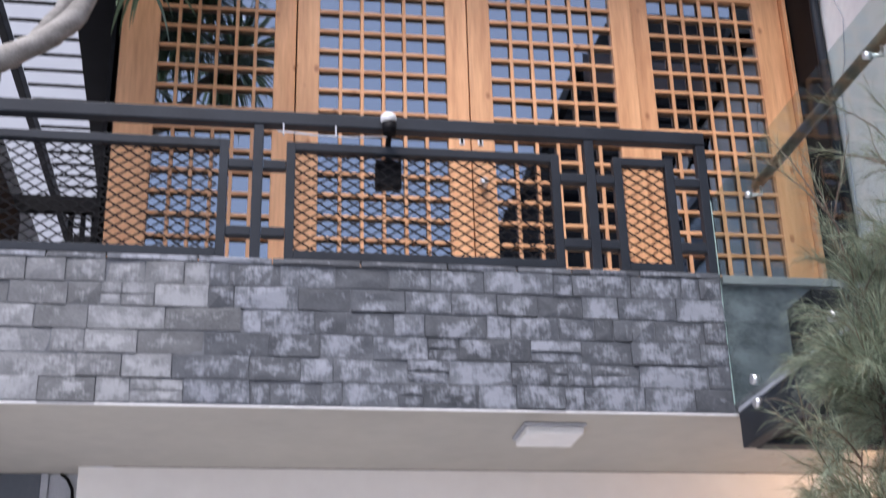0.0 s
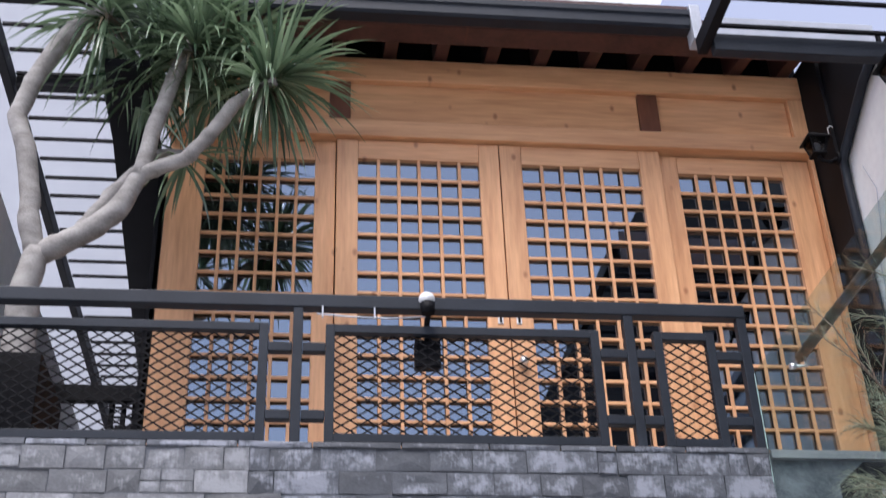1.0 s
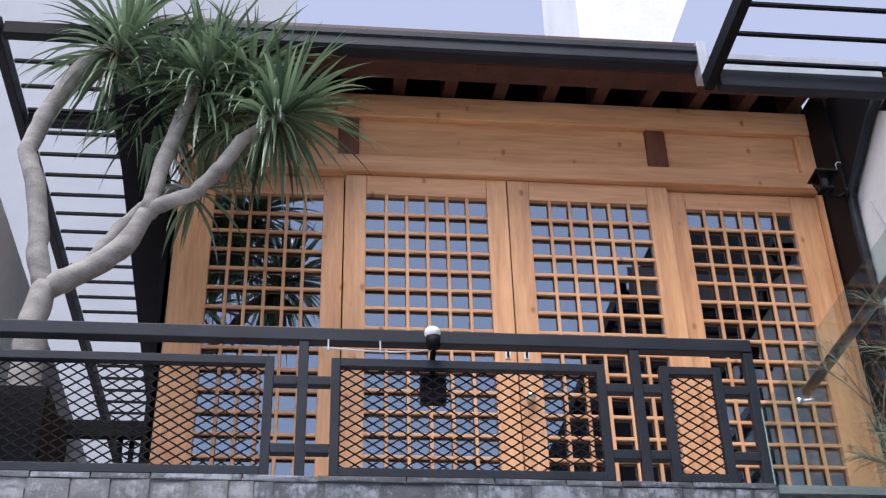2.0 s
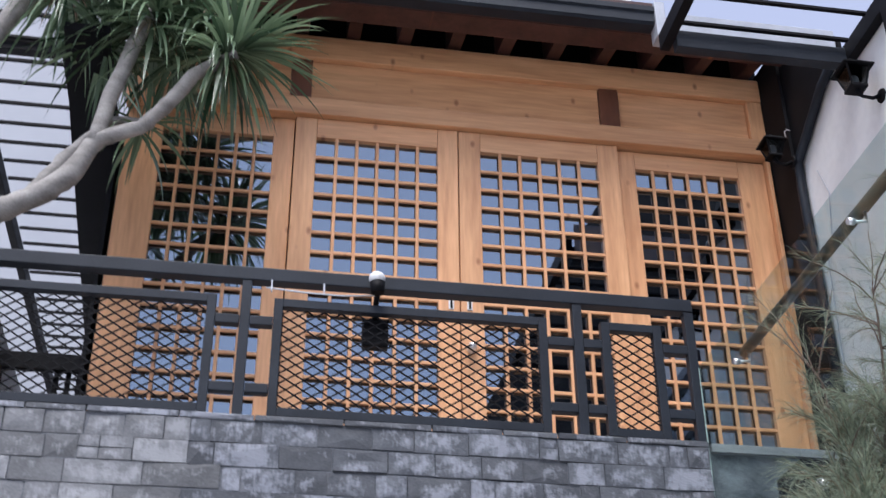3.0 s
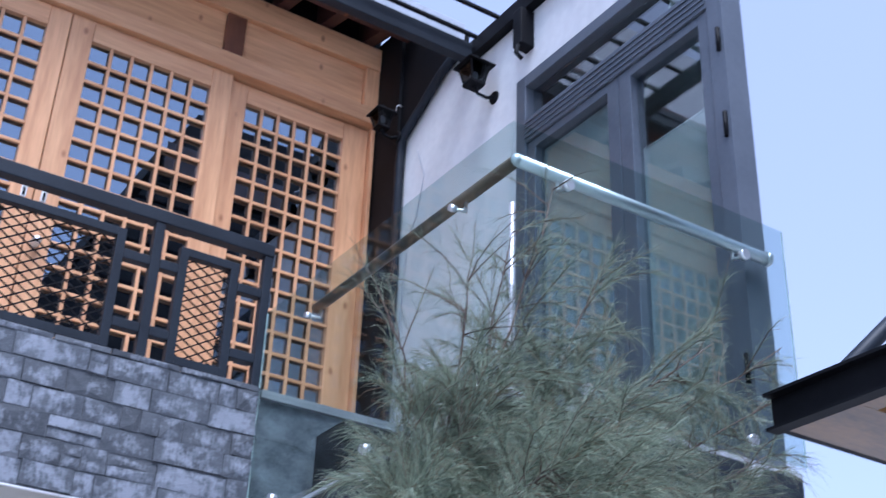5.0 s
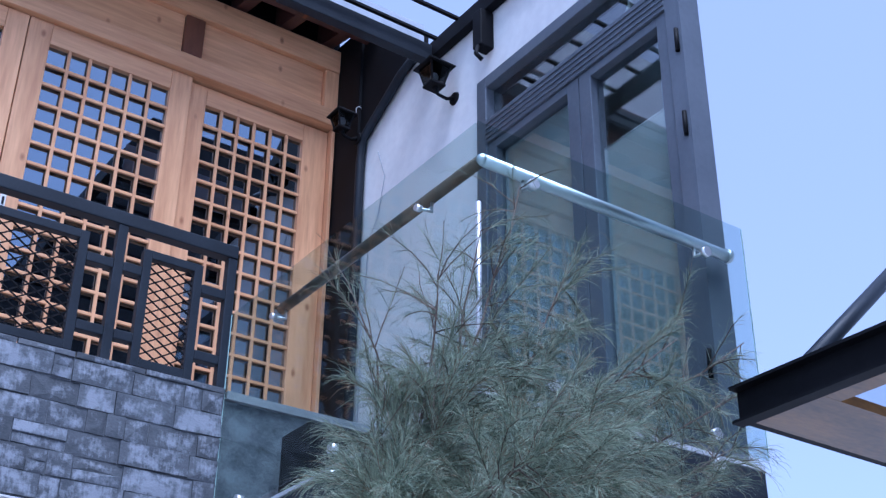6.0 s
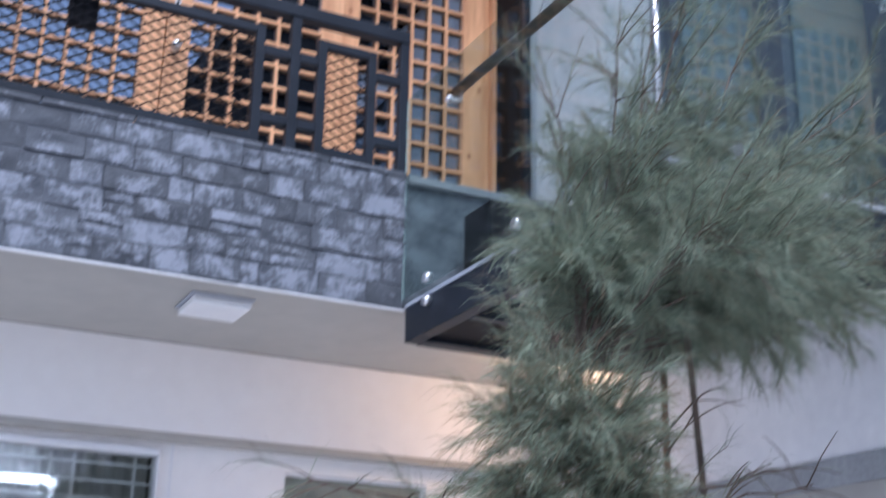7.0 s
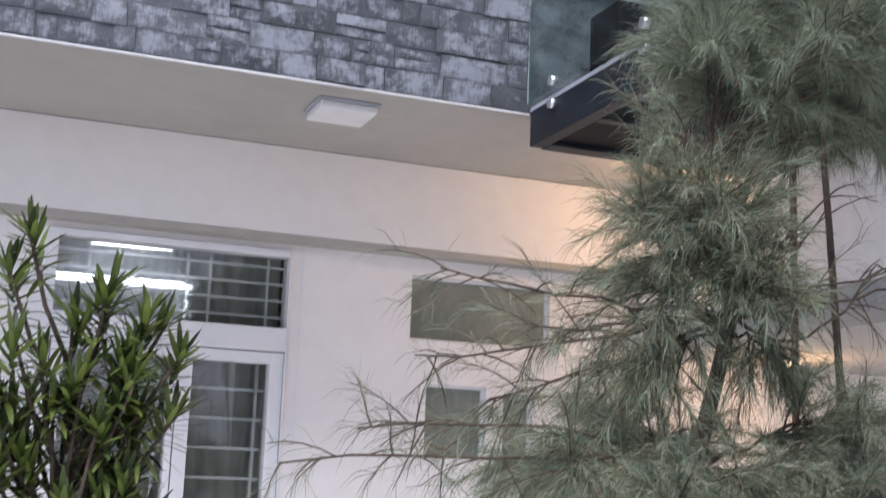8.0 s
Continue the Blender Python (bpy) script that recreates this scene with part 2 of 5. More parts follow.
def glow(name, colour, strength):
    m = bpy.data.materials.new(name)
    m.use_nodes = True
    b = m.node_tree.nodes["Principled BSDF"]
    b.inputs["Base Color"].default_value = (0.8, 0.8, 0.8, 1)
    b.inputs["Emission Color"].default_value = (*colour, 1)
    b.inputs["Emission Strength"].default_value = strength
    return m


# ---- building helpers ----
WORLD_AT = {}


def box(bm, x0, x1, y0, y1, z0, z1, bevel=0.0):
    v = [bm.verts.new(p) for p in ((x0, y0, z0), (x1, y0, z0), (x1, y1, z0), (x0, y1, z0), (x0, y0, z1), (x1, y0, z1), (x1, y1, z1), (x0, y1, z1))]
    fs = [bm.faces.new([v[i] for i in q]) for q in ((3, 2, 1, 0), (4, 5, 6, 7), (0, 1, 5, 4), (1, 2, 6, 5), (2, 3, 7, 6), (3, 0, 4, 7))]
    if bevel:
        es = {e for f in fs for e in f.edges}
        bmesh.ops.bevel(bm, geom=list(es), offset=bevel, segments=2, profile=0.5, affect="EDGES")
    return bm


def slab(x0, x1, y0, y1, z0, z1, bevel=0.0):
    return box(bmesh.new(), x0, x1, y0, y1, z0, z1, bevel)


def tube(bm, points, radii, sides=10, cap=True):
    """A round bar along points; radii: one, or one for each point."""
    pts = [Vector(p) for p in points]
    rs = list(radii) if hasattr(radii, "__len__") else [radii] * len(pts)
    rings = []
    up, side = Vector((0.31, 0.17, 0.93)).normalized(), None
    for i, p in enumerate(pts):
        d = (pts[min(i + 1, len(pts) - 1)] - pts[max(i - 1, 0)]).normalized()
        if side is None:
            if abs(d.dot(up)) > 0.97:
                up = Vector((1, 0.1, 0)).normalized()
            side = d.cross(up)
        a = (side - d * side.dot(d)).normalized()
        side = a
        b = a.cross(d)
        rings.append([bm.verts.new(p + rs[i] * (math.cos(k * 2 * math.pi / sides) * a + math.sin(k * 2 * math.pi / sides) * b)) for k in range(sides)])
    for r, s in zip(rings, rings[1:]):
        for k in range(sides):
            f = bm.faces.new((r[k], r[(k + 1) % sides], s[(k + 1) % sides], s[k]))
            f.smooth = sides > 5
    if cap:
        bm.faces.new(rings[0][::-1])
        bm.faces.new(rings[-1])
    return bm


def ball(bm, c, r, squash=1.0, seg=14):
    m = Matrix.Translation(c) @ Matrix.Diagonal((r, r, r * squash, 1))
    made = bmesh.ops.create_uvsphere(bm, u_segments=seg, v_segments=seg // 2 + 2, radius=1.0, matrix=m)
    for v in made["verts"]:
        for f in v.link_faces:
            f.smooth = True
    return bm


def place(name, mesh, mat, at, parent=None, label=""):
    ob = new(name, mesh)
    if mat and not mesh.materials:
        mesh.materials.append(mat)
    base = Vector((0, 0, 0))
    if parent is not None:
        ob.parent = parent
        base = WORLD_AT[parent]
    ob.location = Vector(at) - base
    WORLD_AT[ob] = Vector(at)
    if label:
        ob["label"] = label
    return ob


def part(name, bm, mat, parent=None, label=""):
    """Links a bmesh as one mesh object, its origin in the middle of its own bounds."""
    bmesh.ops.recalc_face_normals(bm, faces=bm.faces) if len(bm.faces) < 4000 else None
    lo = Vector([min(v.co[i] for v in bm.verts) for i in range(3)])
    hi = Vector([max(v.co[i] for v in bm.verts) for i in range(3)])
    mid = (lo + hi) / 2
    for v in bm.verts:
        v.co -= mid
    me = bpy.data.meshes.new(name)
    bm.to_mesh(me)
    bm.free()
    return place(name, me, mat, mid, parent, label)


def prism(plan, z0, z1):
    bm = bmesh.new()
    lo, hi = [bm.verts.new((x, y, z0)) for x, y in plan], [bm.verts.new((x, y, z1)) for x, y in plan]
    bm.faces.new(lo[::-1])
    bm.faces.new(hi)
    for i in range(len(plan)):
        j = (i + 1) % len(plan)
        bm.faces.new((lo[i], lo[j], hi[j], hi[i]))
    return bm


def thing(name, at, label, category, group="", kind=""):
    ob = new(name)
    ob.empty_display_size = 0.1
    ob.location = at
    WORLD_AT[ob] = Vector(at)
    return tagged(ob, label, category, group, kind)


def structure(name, bm, mat, label, category="structure"):
    return tagged(part(name, bm, mat), label, category, kind="structure")


# main planes
Y_RAIL, Y_DOOR, Y_BEAM, Y_WIN = 4.41, 5.55, 5.37, 5.476
X_END, X_WING, Y_FRONT = 1.899, 2.989, 2.70
Z_SOFFIT, Z_FASCIA, Z_RAIL, Z_BEAM = 2.95, 3.528, 4.184, 2.558
Z_FLOOR = 3.45

# ---- ground and large structure ----
structure("ground", slab(-300, 300, -300, 300, -0.2, 0.0), PAVING, "grey paved yard reaching out round the house", "ground")
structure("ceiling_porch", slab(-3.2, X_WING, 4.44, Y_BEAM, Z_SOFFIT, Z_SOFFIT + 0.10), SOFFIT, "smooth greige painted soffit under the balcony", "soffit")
structure("floor_balcony", slab(-3.2, X_WING, 4.47, Y_DOOR + 0.02, Z_SOFFIT + 0.104, Z_FLOOR), CONCRETE, "grey concrete balcony slab", "floor")

wall_low = tagged(part("wall_beam", slab(-0.685, 5.4, Y_BEAM, Y_BEAM + 0.25, Z_BEAM, Z_SOFFIT - 0.003), CREAM), "cream painted beam over the ground floor windows", "wall", kind="structure")
# Added board; its darker greige stands in for shade under the beam.
structure("trim_beam_shade", slab(-0.49, 5.39, Y_BEAM + 0.002, Y_WIN - 0.0015, Z_BEAM - 0.03, Z_BEAM - 0.0015), SOFFIT, "greige board added for the band of shade under the beam", "trim")
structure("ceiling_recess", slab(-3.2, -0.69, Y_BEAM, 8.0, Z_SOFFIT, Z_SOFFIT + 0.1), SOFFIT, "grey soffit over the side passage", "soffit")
structure("wall_passage", slab(-3.2, -0.686, 5.95, 6.1, 0, Z_SOFFIT), RENDER, "pale grey wall at the end of the side passage", "wall")
structure("wall_passage_side", slab(-0.685, -0.5, Y_BEAM + 0.251, 6.6, 0, Z_SOFFIT - 0.003), CREAM, "cream wall beside the passage", "wall")


def passage_panels():
    # Flat sheets placed along the camera's view; the pale one replaces a window.
    g = thing("door_7", (-1.0, 5.50, 0.0), "slate-grey panel and pale panel placed to fit the camera's view", "door", kind="structure")
    part("door_leaf", slab(-1.60, -0.857, 5.51, 5.55, 0.01, Z_SOFFIT - 0.002, 0.003), FRAME_GREY, g)
    part("door_frame", slab(-0.856, -0.824, 5.50, 5.56, 0.0, Z_SOFFIT - 0.002, 0.003), ZINC, g, "pale metal frame")
    part("side_panel", slab(-0.823, -0.687, 5.52, 5.54, 0.0, Z_SOFFIT - 0.002), ZINC, g, "pale blue-grey sheet standing in for a window pane")


passage_panels()
tagged(part("cable", tube(bmesh.new(), [(-0.775, 5.515, Z_SOFFIT - 0.001), (-0.745, 5.512, 2.925), (-0.722, 5.512, 2.88), (-0.716, 5.512, 2.80), (-0.716, 5.512, 2.3)], 0.007, 8), STEEL_DARK), "black cable hanging beside the passage panels", "cable")
structure("wall_left", slab(-3.4, -3.2, 4.2, 12.0, 0, 4.6), RENDER, "pale grey rendered side wall", "wall")

# Unseen wall, added and outlined so the lattice panes mirror something dark.
opposite = prism([(3.1, 0.0), (16.0, 0.0), (16.0, 12.6), (5.2, 12.4), (3.1, 8.4)], -4.6, -4.2)
for v in opposite.verts:
    v.co = Vector((v.co.x, v.co.z, v.co.y))
structure("wall_opposite", opposite, REFLECTED_DARK, "unseen dark gabled wall added to darken the door reflections", "wall")
# Unseen wall, added to back the glowing bars and bounce light.
structure("wall_opposite_low", slab(-4.0, 3.09, -4.6, -4.25, 0, 4.6), RENDER, "unseen white wall added across the yard to bounce light", "wall")

# ground floor front wall, open for the glazed door, the high window and two small ones
HOLES = [(0.20, 1.245, 0.05, 2.50), (1.82, 2.53, 2.15, 2.45), (1.91, 2.21, 1.62, 1.952), (2.30, 2.453, 1.62, 1.946)]


def wall_with_holes(x0, x1, z0, z1, y0, y1, holes):
    """A wall as blocks round its openings."""
    bm = bmesh.new()
    xs = sorted({x0, x1, *[h[0] for h in holes], *[h[1] for h in holes]})
    for a, b in zip(xs, xs[1:]):
        cuts = sorted((h[2], h[3]) for h in holes if h[0] <= a + 1e-6 and h[1] >= b - 1e-6)
        z = z0
        for c, d in cuts:
            if c > z + 1e-6:
                box(bm, a, b, y0, y1, z, c)
            z = d
        if z < z1:
            box(bm, a, b, y0, y1, z, z1)
    bmesh.ops.remove_doubles(bm, verts=bm.verts, dist=1e-5)
    return bm


structure("wall_ground_floor", wall_with_holes(-0.49, 5.4, 0, Z_BEAM + 0.05, Y_WIN, Y_WIN + 0.14, HOLES), CREAM, "cream painted ground floor wall with openings", "wall")
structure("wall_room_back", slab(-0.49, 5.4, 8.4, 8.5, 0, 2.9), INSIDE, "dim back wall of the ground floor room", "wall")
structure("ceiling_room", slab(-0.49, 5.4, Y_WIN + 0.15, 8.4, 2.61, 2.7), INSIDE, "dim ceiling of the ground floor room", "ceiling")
structure("trim_panel_joint", slab(1.295, 1.303, Y_WIN - 0.006, Y_WIN, 0.0, Z_BEAM), UPVC, "thin white cover strip on the cream wall", "trim")


def glazed_door():
    """White framed door set: two leaves below a long transom light, barred inside and curtained."""
    g = thing("door_1", (0.72, Y_WIN, 0.05), "white framed glazed double door with transom, barred and curtained", "glazed door", kind="structure")
    y0, y1 = Y_WIN - 0.02, Y_WIN + 0.07
    outer = bmesh.new()
    for b in ((0.20, 0.245, 0.05, 2.50), (1.236, 1.245, 0.05, 2.50), (0.245, 1.236, 2.468, 2.50), (0.245, 1.236, 2.045, 2.150)):
        box(outer, b[0], b[1], y0, y1, b[2], b[3], 0.004)
    part("door_frame", outer, UPVC, g)
    part("transom_pane", slab(0.247, 1.234, Y_WIN + 0.03, Y_WIN + 0.036, 2.152, 2.466), GLASS_HOUSE, g, "reflecting transom pane").visible_shadow = False
    for name, a, b, ga, gb in (("door_leaf", 0.25, 0.775, 0.305, 0.745), ("door_leaf", 0.78, 1.234, 0.84, 1.174)):
        lf = bmesh.new()
        for q in ((a, ga, 0.06, 2.04), (gb, b, 0.06, 2.04), (ga, gb, 1.99, 2.04), (ga, gb, 0.06, 0.16)):
            box(lf, q[0], q[1], y0 + 0.012, y1 - 0.01, q[2], q[3], 0.003)
        leaf_ob = part(name, lf, UPVC, g)
        part("pane", slab(ga, gb, Y_WIN + 0.03, Y_WIN + 0.036, 0.16, 1.99), GLASS_HOUSE, leaf_ob, "clear door pane").visible_shadow = False
        for i in range(13):
            z = 1.87 - i * 0.128
            part("bar", slab(ga, gb, Y_WIN + 0.09, Y_WIN + 0.10, z, z + 0.013), WHITE, leaf_ob)
        part("upright_bar", slab(gb - 0.035, gb - 0.022, Y_WIN + 0.101, Y_WIN + 0.111, 0.16, 1.99), WHITE, leaf_ob)
    part("door_handle", box(slab(0.757, 0.773, Y_WIN - 0.045, Y_WIN - 0.02, 1.0, 1.14, 0.004), 0.70, 0.773, Y_WIN - 0.058, Y_WIN - 0.045, 1.11, 1.13, 0.004), CHROME, g, "steel lever handle")
    for i, z in enumerate((2.20, 2.275, 2.35, 2.425)):
        part("transom_bar", slab(0.25, 1.234, Y_WIN + 0.09, Y_WIN + 0.10, z, z + 0.012), WHITE, g)
    for x in (0.38, 0.50, 0.80, 0.90, 1.16):
        part("transom_upright", slab(x, x + 0.012, Y_WIN + 0.101, Y_WIN + 0.111, 2.15, 2.466), WHITE, g)
    return g


glazed_door()


def curtain(x0, x1, z0, z1, y):
    bm = bmesh.new()
    n = int((x1 - x0) / 0.012)
    cols = []
    for i in range(n + 1):
        x = x0 + (x1 - x0) * i / n
        yy = y + 0.018 * math.sin(x * 62) + 0.010 * math.sin(x * 143 + 1)
        cols.append((bm.verts.new((x, yy, z0)), bm.verts.new((x, yy, z1))))
    for a, b in zip(cols, cols[1:]):
        bm.faces.new((a[0], b[0], b[1], a[1])).smooth = True
    bmesh.ops.solidify(bm, geom=bm.faces[:], thickness=0.003)
    return bm


tagged(part("curtain", curtain(0.22, 1.24, 0.0, 2.6, Y_WIN + 0.15), CURTAIN), "pale grey pleated lace curtain behind the glazed door", "curtain")


def small_window(name, h, label, mullions=()):
    g = thing(name, ((h[0] + h[1]) / 2, Y_WIN, h[2]), label, "window", kind="structure")
    fr = bmesh.new()
    t = 0.012
    for q in ((h[0], h[0] + t, h[2], h[3]), (h[1] - t, h[1], h[2], h[3]), (h[0] + t, h[1] - t, h[2], h[2] + t), (h[0] + t, h[1] - t, h[3] - t, h[3])):
        box(fr, q[0], q[1], Y_WIN + 0.03, Y_WIN + 0.075, q[2], q[3])
    part("window_frame", fr, UPVC, g)
    part("pane", slab(h[0] + t, h[1] - t, Y_WIN + 0.045, Y_WIN + 0.052, h[2] + t, h[3] - t), FROST, g, "frosted green-grey pane")


small_window("window_1", HOLES[1], "wide frosted green-grey window high in the wall")
small_window("window_2", HOLES[2], "small frosted green-grey window behind the branches")
small_window("window_3", HOLES[3], "narrow frosted green-grey window behind the branches")


def ceiling_lamp():
    g = thing("ceiling_light", (1.21, 4.68, Z_SOFFIT), "square white surface lamp with a grey rim under the soffit", "ceiling light")
    part("rim", slab(1.085, 1.335, 4.555, 4.80, Z_SOFFIT - 0.012, Z_SOFFIT - 0.001, 0.003), ZINC, g, "thin grey metal rim")
    part("diffuser", slab(1.095, 1.325, 4.565, 4.79, Z_SOFFIT - 0.042, Z_SOFFIT - 0.0125, 0.008), WHITE, g, "frosted white diffuser, unlit")


ceiling_lamp()

# ---- wooden front of the upper floor ----
structure("wall_upper_core", slab(-0.70, X_WING, Y_DOOR + 0.075, Y_DOOR + 0.13, 5.83, 6.46), WOOD_BROWN, "timber backing over the lattice doors", "wall")
room = bmesh.new()
box(room, -0.72, 3.0, 8.6, 8.7, Z_FLOOR, 6.5)
box(room, -0.72, -0.66, Y_DOOR + 0.14, 8.7, Z_FLOOR, 6.5)
box(room, 2.992, 3.06, Y_DOOR + 0.14, 8.7, Z_FLOOR, 6.5)
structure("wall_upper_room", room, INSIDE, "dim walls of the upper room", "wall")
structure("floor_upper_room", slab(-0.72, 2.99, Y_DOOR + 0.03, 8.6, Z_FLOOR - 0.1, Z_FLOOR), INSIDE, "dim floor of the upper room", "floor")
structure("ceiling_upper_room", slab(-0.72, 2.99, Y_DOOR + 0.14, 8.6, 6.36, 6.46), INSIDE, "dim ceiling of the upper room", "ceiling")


def lattice_door(number, x0, x1, g0, g1, top, proud):
    """A pine leaf with a grid of square bars, six bays wide, before one sheet of tinted glass."""
    d = thing("door_%d" % number, ((x0 + x1) / 2, Y_DOOR, Z_FLOOR), "honey-coloured pine lattice door with tinted glass, closed", "lattice door", "lattice doors of the balcony", "structure")
    y0, y1 = Y_DOOR + (0.0 if proud else 0.03), Y_DOOR + 0.068
    bot = Z_FLOOR + 0.012
    part("stile", slab(x0 + 0.002, g0, y0, y1, bot, top, 0.004), WOOD_V, d)
    part("stile", slab(g1, x1 - 0.002, y0, y1, bot, top, 0.004), WOOD_V, d)
    zt = 5.70
    part("top_rail", slab(g0 + 0.001, g1 - 0.001, y0 + 0.002, y1, zt, top, 0.003), WOOD_H, d)
    part("bottom_rail", slab(g0 + 0.001, g1 - 0.001, y0 + 0.002, y1, bot, Z_FLOOR + 0.16, 0.003), WOOD_H, d)
    n = 6
    w = 0.0175
    up = None
    for i in range(1, n):
        x = g0 + (g1 - g0) * i / n
        if up is None:
            up = part("lattice_bar", slab(x - w / 2, x + w / 2, y0 + 0.006, y0 + 0.022, Z_FLOOR + 0.16, zt, 0.002), WOOD_V, d)
        else:
            c = WORLD_AT[up].copy()
            c.x = x
            place("lattice_bar", up.data, None, c, d)
    cross = None
    z, pitch = zt - 0.128, 0.1195
    while z > Z_FLOOR + 0.2:
        if cross is None:
            cross = part("cross_bar", slab(g0, g1, y0 + 0.008, y0 + 0.024, z - w / 2, z + w / 2, 0.002), WOOD_H, d)
        else:
            c = WORLD_AT[cross].copy()
            c.z = z
            place("cross_bar", cross.data, None, c, d)
        z -= pitch
    part("pane", slab(g0 - 0.005, g1 + 0.005, y0 + 0.033, y0 + 0.037, Z_FLOOR + 0.15, zt + 0.01), GLASS_TINT, d, "tinted reflecting glass sheet")
    return d


lattice_door(2, -0.70, 0.198, -0.505, 0.085, 5.826, False)
d2 = lattice_door(3, 0.200, 1.103, 0.318, 0.988, 5.826, True)
d3 = lattice_door(4, 1.105, 2.028, 1.228, 1.905, 5.826, True)
lattice_door(5, 2.030, 2.915, 2.132, 2.752, 5.815, False)
for dd, x in ((d2, 1.055), (d3, 1.152)):
    lk = slab(x - 0.014, x + 0.014, Y_DOOR - 0.006, Y_DOOR + 0.011, 4.685, 4.75, 0.003)
    part("latch_plate", lk, WHITE, dd, "small white latch plate")
    part("latch_slot", slab(x - 0.006, x + 0.006, Y_DOOR - 0.010, Y_DOOR - 0.0065, 4.69, 4.735, 0.002), STEEL_DARK, dd, "black slot of the latch")
kb = bmesh.new()
tube(kb, [(1.155, Y_DOOR + 0.012, 4.46), (1.155, Y_DOOR - 0.03, 4.46)], [0.026, 0.020], 14)
ball(kb, (1.155, Y_DOOR - 0.04, 4.46), 0.024)
part("knob", kb, CHROME, d3, "round steel knob")


def timber_front():
    g = thing("timber_front", (1.1, Y_DOOR, 5.83), "honey pine lintel, panels and top plate over the lattice doors", "timber front", kind="structure")
    part("lintel", slab(-0.72, 2.925, Y_DOOR - 0.035, Y_DOOR + 0.07, 5.832, 5.945, 0.006), WOOD_H, g)
    for a, b in ((-0.71, 0.158), (0.272, 1.945), (2.062, 2.85)):
        part("panel", slab(a + 0.002, b - 0.002, Y_DOOR + 0.02, Y_DOOR + 0.07, 5.947, 6.235, 0.003), WOOD_H, g)
    for x in (0.158, 1.945):
        part("block_post", slab(x, x + 0.116, Y_DOOR - 0.002, Y_DOOR + 0.07, 5.947, 6.235, 0.004), WOOD_BROWN, g, "darker reddish block post")
    part("corner_post", slab(2.852, 2.945, Y_DOOR - 0.012, Y_DOOR + 0.07, 5.947, 6.235, 0.005), WOOD_V, g)
    part("top_plate", slab(-0.72, 2.945, Y_DOOR - 0.02, Y_DOOR + 0.07, 6.238, 6.40, 0.006), WOOD_H, g)
    part("jamb", slab(2.917, 2.94, Y_DOOR - 0.01, Y_DOOR + 0.07, Z_FLOOR, 5.83, 0.004), WOOD_V, g)


timber_front()


def eave():
    g = thing("roof", (1.1, 5.1, 6.32), "tiled eave on reddish brown rafters over the timber front, shade in its colour", "roof", kind="structure")
    slope = 0.36
    deck = bmesh.new()
    for x0, x1, yf in ((-0.86, 2.19, 5.05), (2.19, 2.985, 5.22)):
        pts = [(yf, 6.41 + slope * (yf - 5.05)), (8.7, 6.41 + slope * 3.65), (8.7, 6.475 + slope * 3.65), (yf, 6.475 + slope * (yf - 5.05))]
        a = [deck.verts.new((x0, y, z)) for y, z in pts]
        b = [deck.verts.new((x1, y, z)) for y, z in pts]
        deck.faces.new(a[::-1])
        deck.faces.new(b)
        for i in range(4):
            deck.faces.new((a[i], a[(i + 1) % 4], b[(i + 1) % 4], b[i]))
    part("roof_deck", deck, EAVE_WOOD, g, "reddish boarded roof deck, shade in its colour")
    first = None
    for i in range(13):
        x = -0.72 + i * 0.295
        if first is None:
            bm = bmesh.new()
            q = [(5.122, 6.315), (5.62, 6.435), (5.62, 6.405 + slope * 0.57), (5.122, 6.408 + slope * 0.072)]
            a = [bm.verts.new((x, y, z)) for y, z in q]
            b = [bm.verts.new((x + 0.075, y, z)) for y, z in q]
            bm.faces.new(a[::-1])
            bm.faces.new(b)
            for k in range(4):
                bm.faces.new((a[k], a[(k + 1) % 4], b[(k + 1) % 4], b[k]))
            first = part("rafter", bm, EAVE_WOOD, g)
            x_first = WORLD_AT[first].x - x
        else:
            c = WORLD_AT[first].copy()
            c.x = x + x_first
            place("rafter", first.data, None, c, g)
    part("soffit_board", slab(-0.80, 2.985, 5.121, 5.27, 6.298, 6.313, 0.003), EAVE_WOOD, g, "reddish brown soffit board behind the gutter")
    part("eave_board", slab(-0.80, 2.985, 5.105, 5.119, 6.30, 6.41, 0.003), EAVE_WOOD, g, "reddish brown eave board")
    # Black sheet closes the gap and stands in for shade between the rafters.
    part("shade_filler", slab(-0.72, 2.985, Y_DOOR + 0.075, Y_DOOR + 0.13, 6.465, 6.64, 0.003), STEEL_DARK, g, "black filler over the top plate, standing in for shade")


eave()


def gutter():
    g = thing("rain_gutter", (0.7, 5.05, 6.29), "long dark grey box gutter along the eave", "gutter")
    bm = bmesh.new()
    prof = [(5.102, 6.417), (5.01, 6.417), (5.003, 6.41), (5.003, 6.376), (5.015, 6.366), (5.015, 6.308), (5.03, 6.293), (5.102, 6.293)]
    a = [bm.verts.new((-0.88, y, z)) for y, z in prof]
    b = [bm.verts.new((2.13, y, z)) for y, z in prof]
    bm.faces.new(a)
    bm.faces.new(b[::-1])
    for i in range(len(prof)):
        bm.faces.new((a[i], a[(i + 1) % len(prof)], b[(i + 1) % len(prof)], b[i]))
    part("channel", bm, STEEL, g)
    cap = slab(2.132, 2.19, 4.998, 5.102, 6.20, 6.445, 0.004)
    part("end_plate", cap, ZINC, g, "bright galvanised end plate")


gutter()

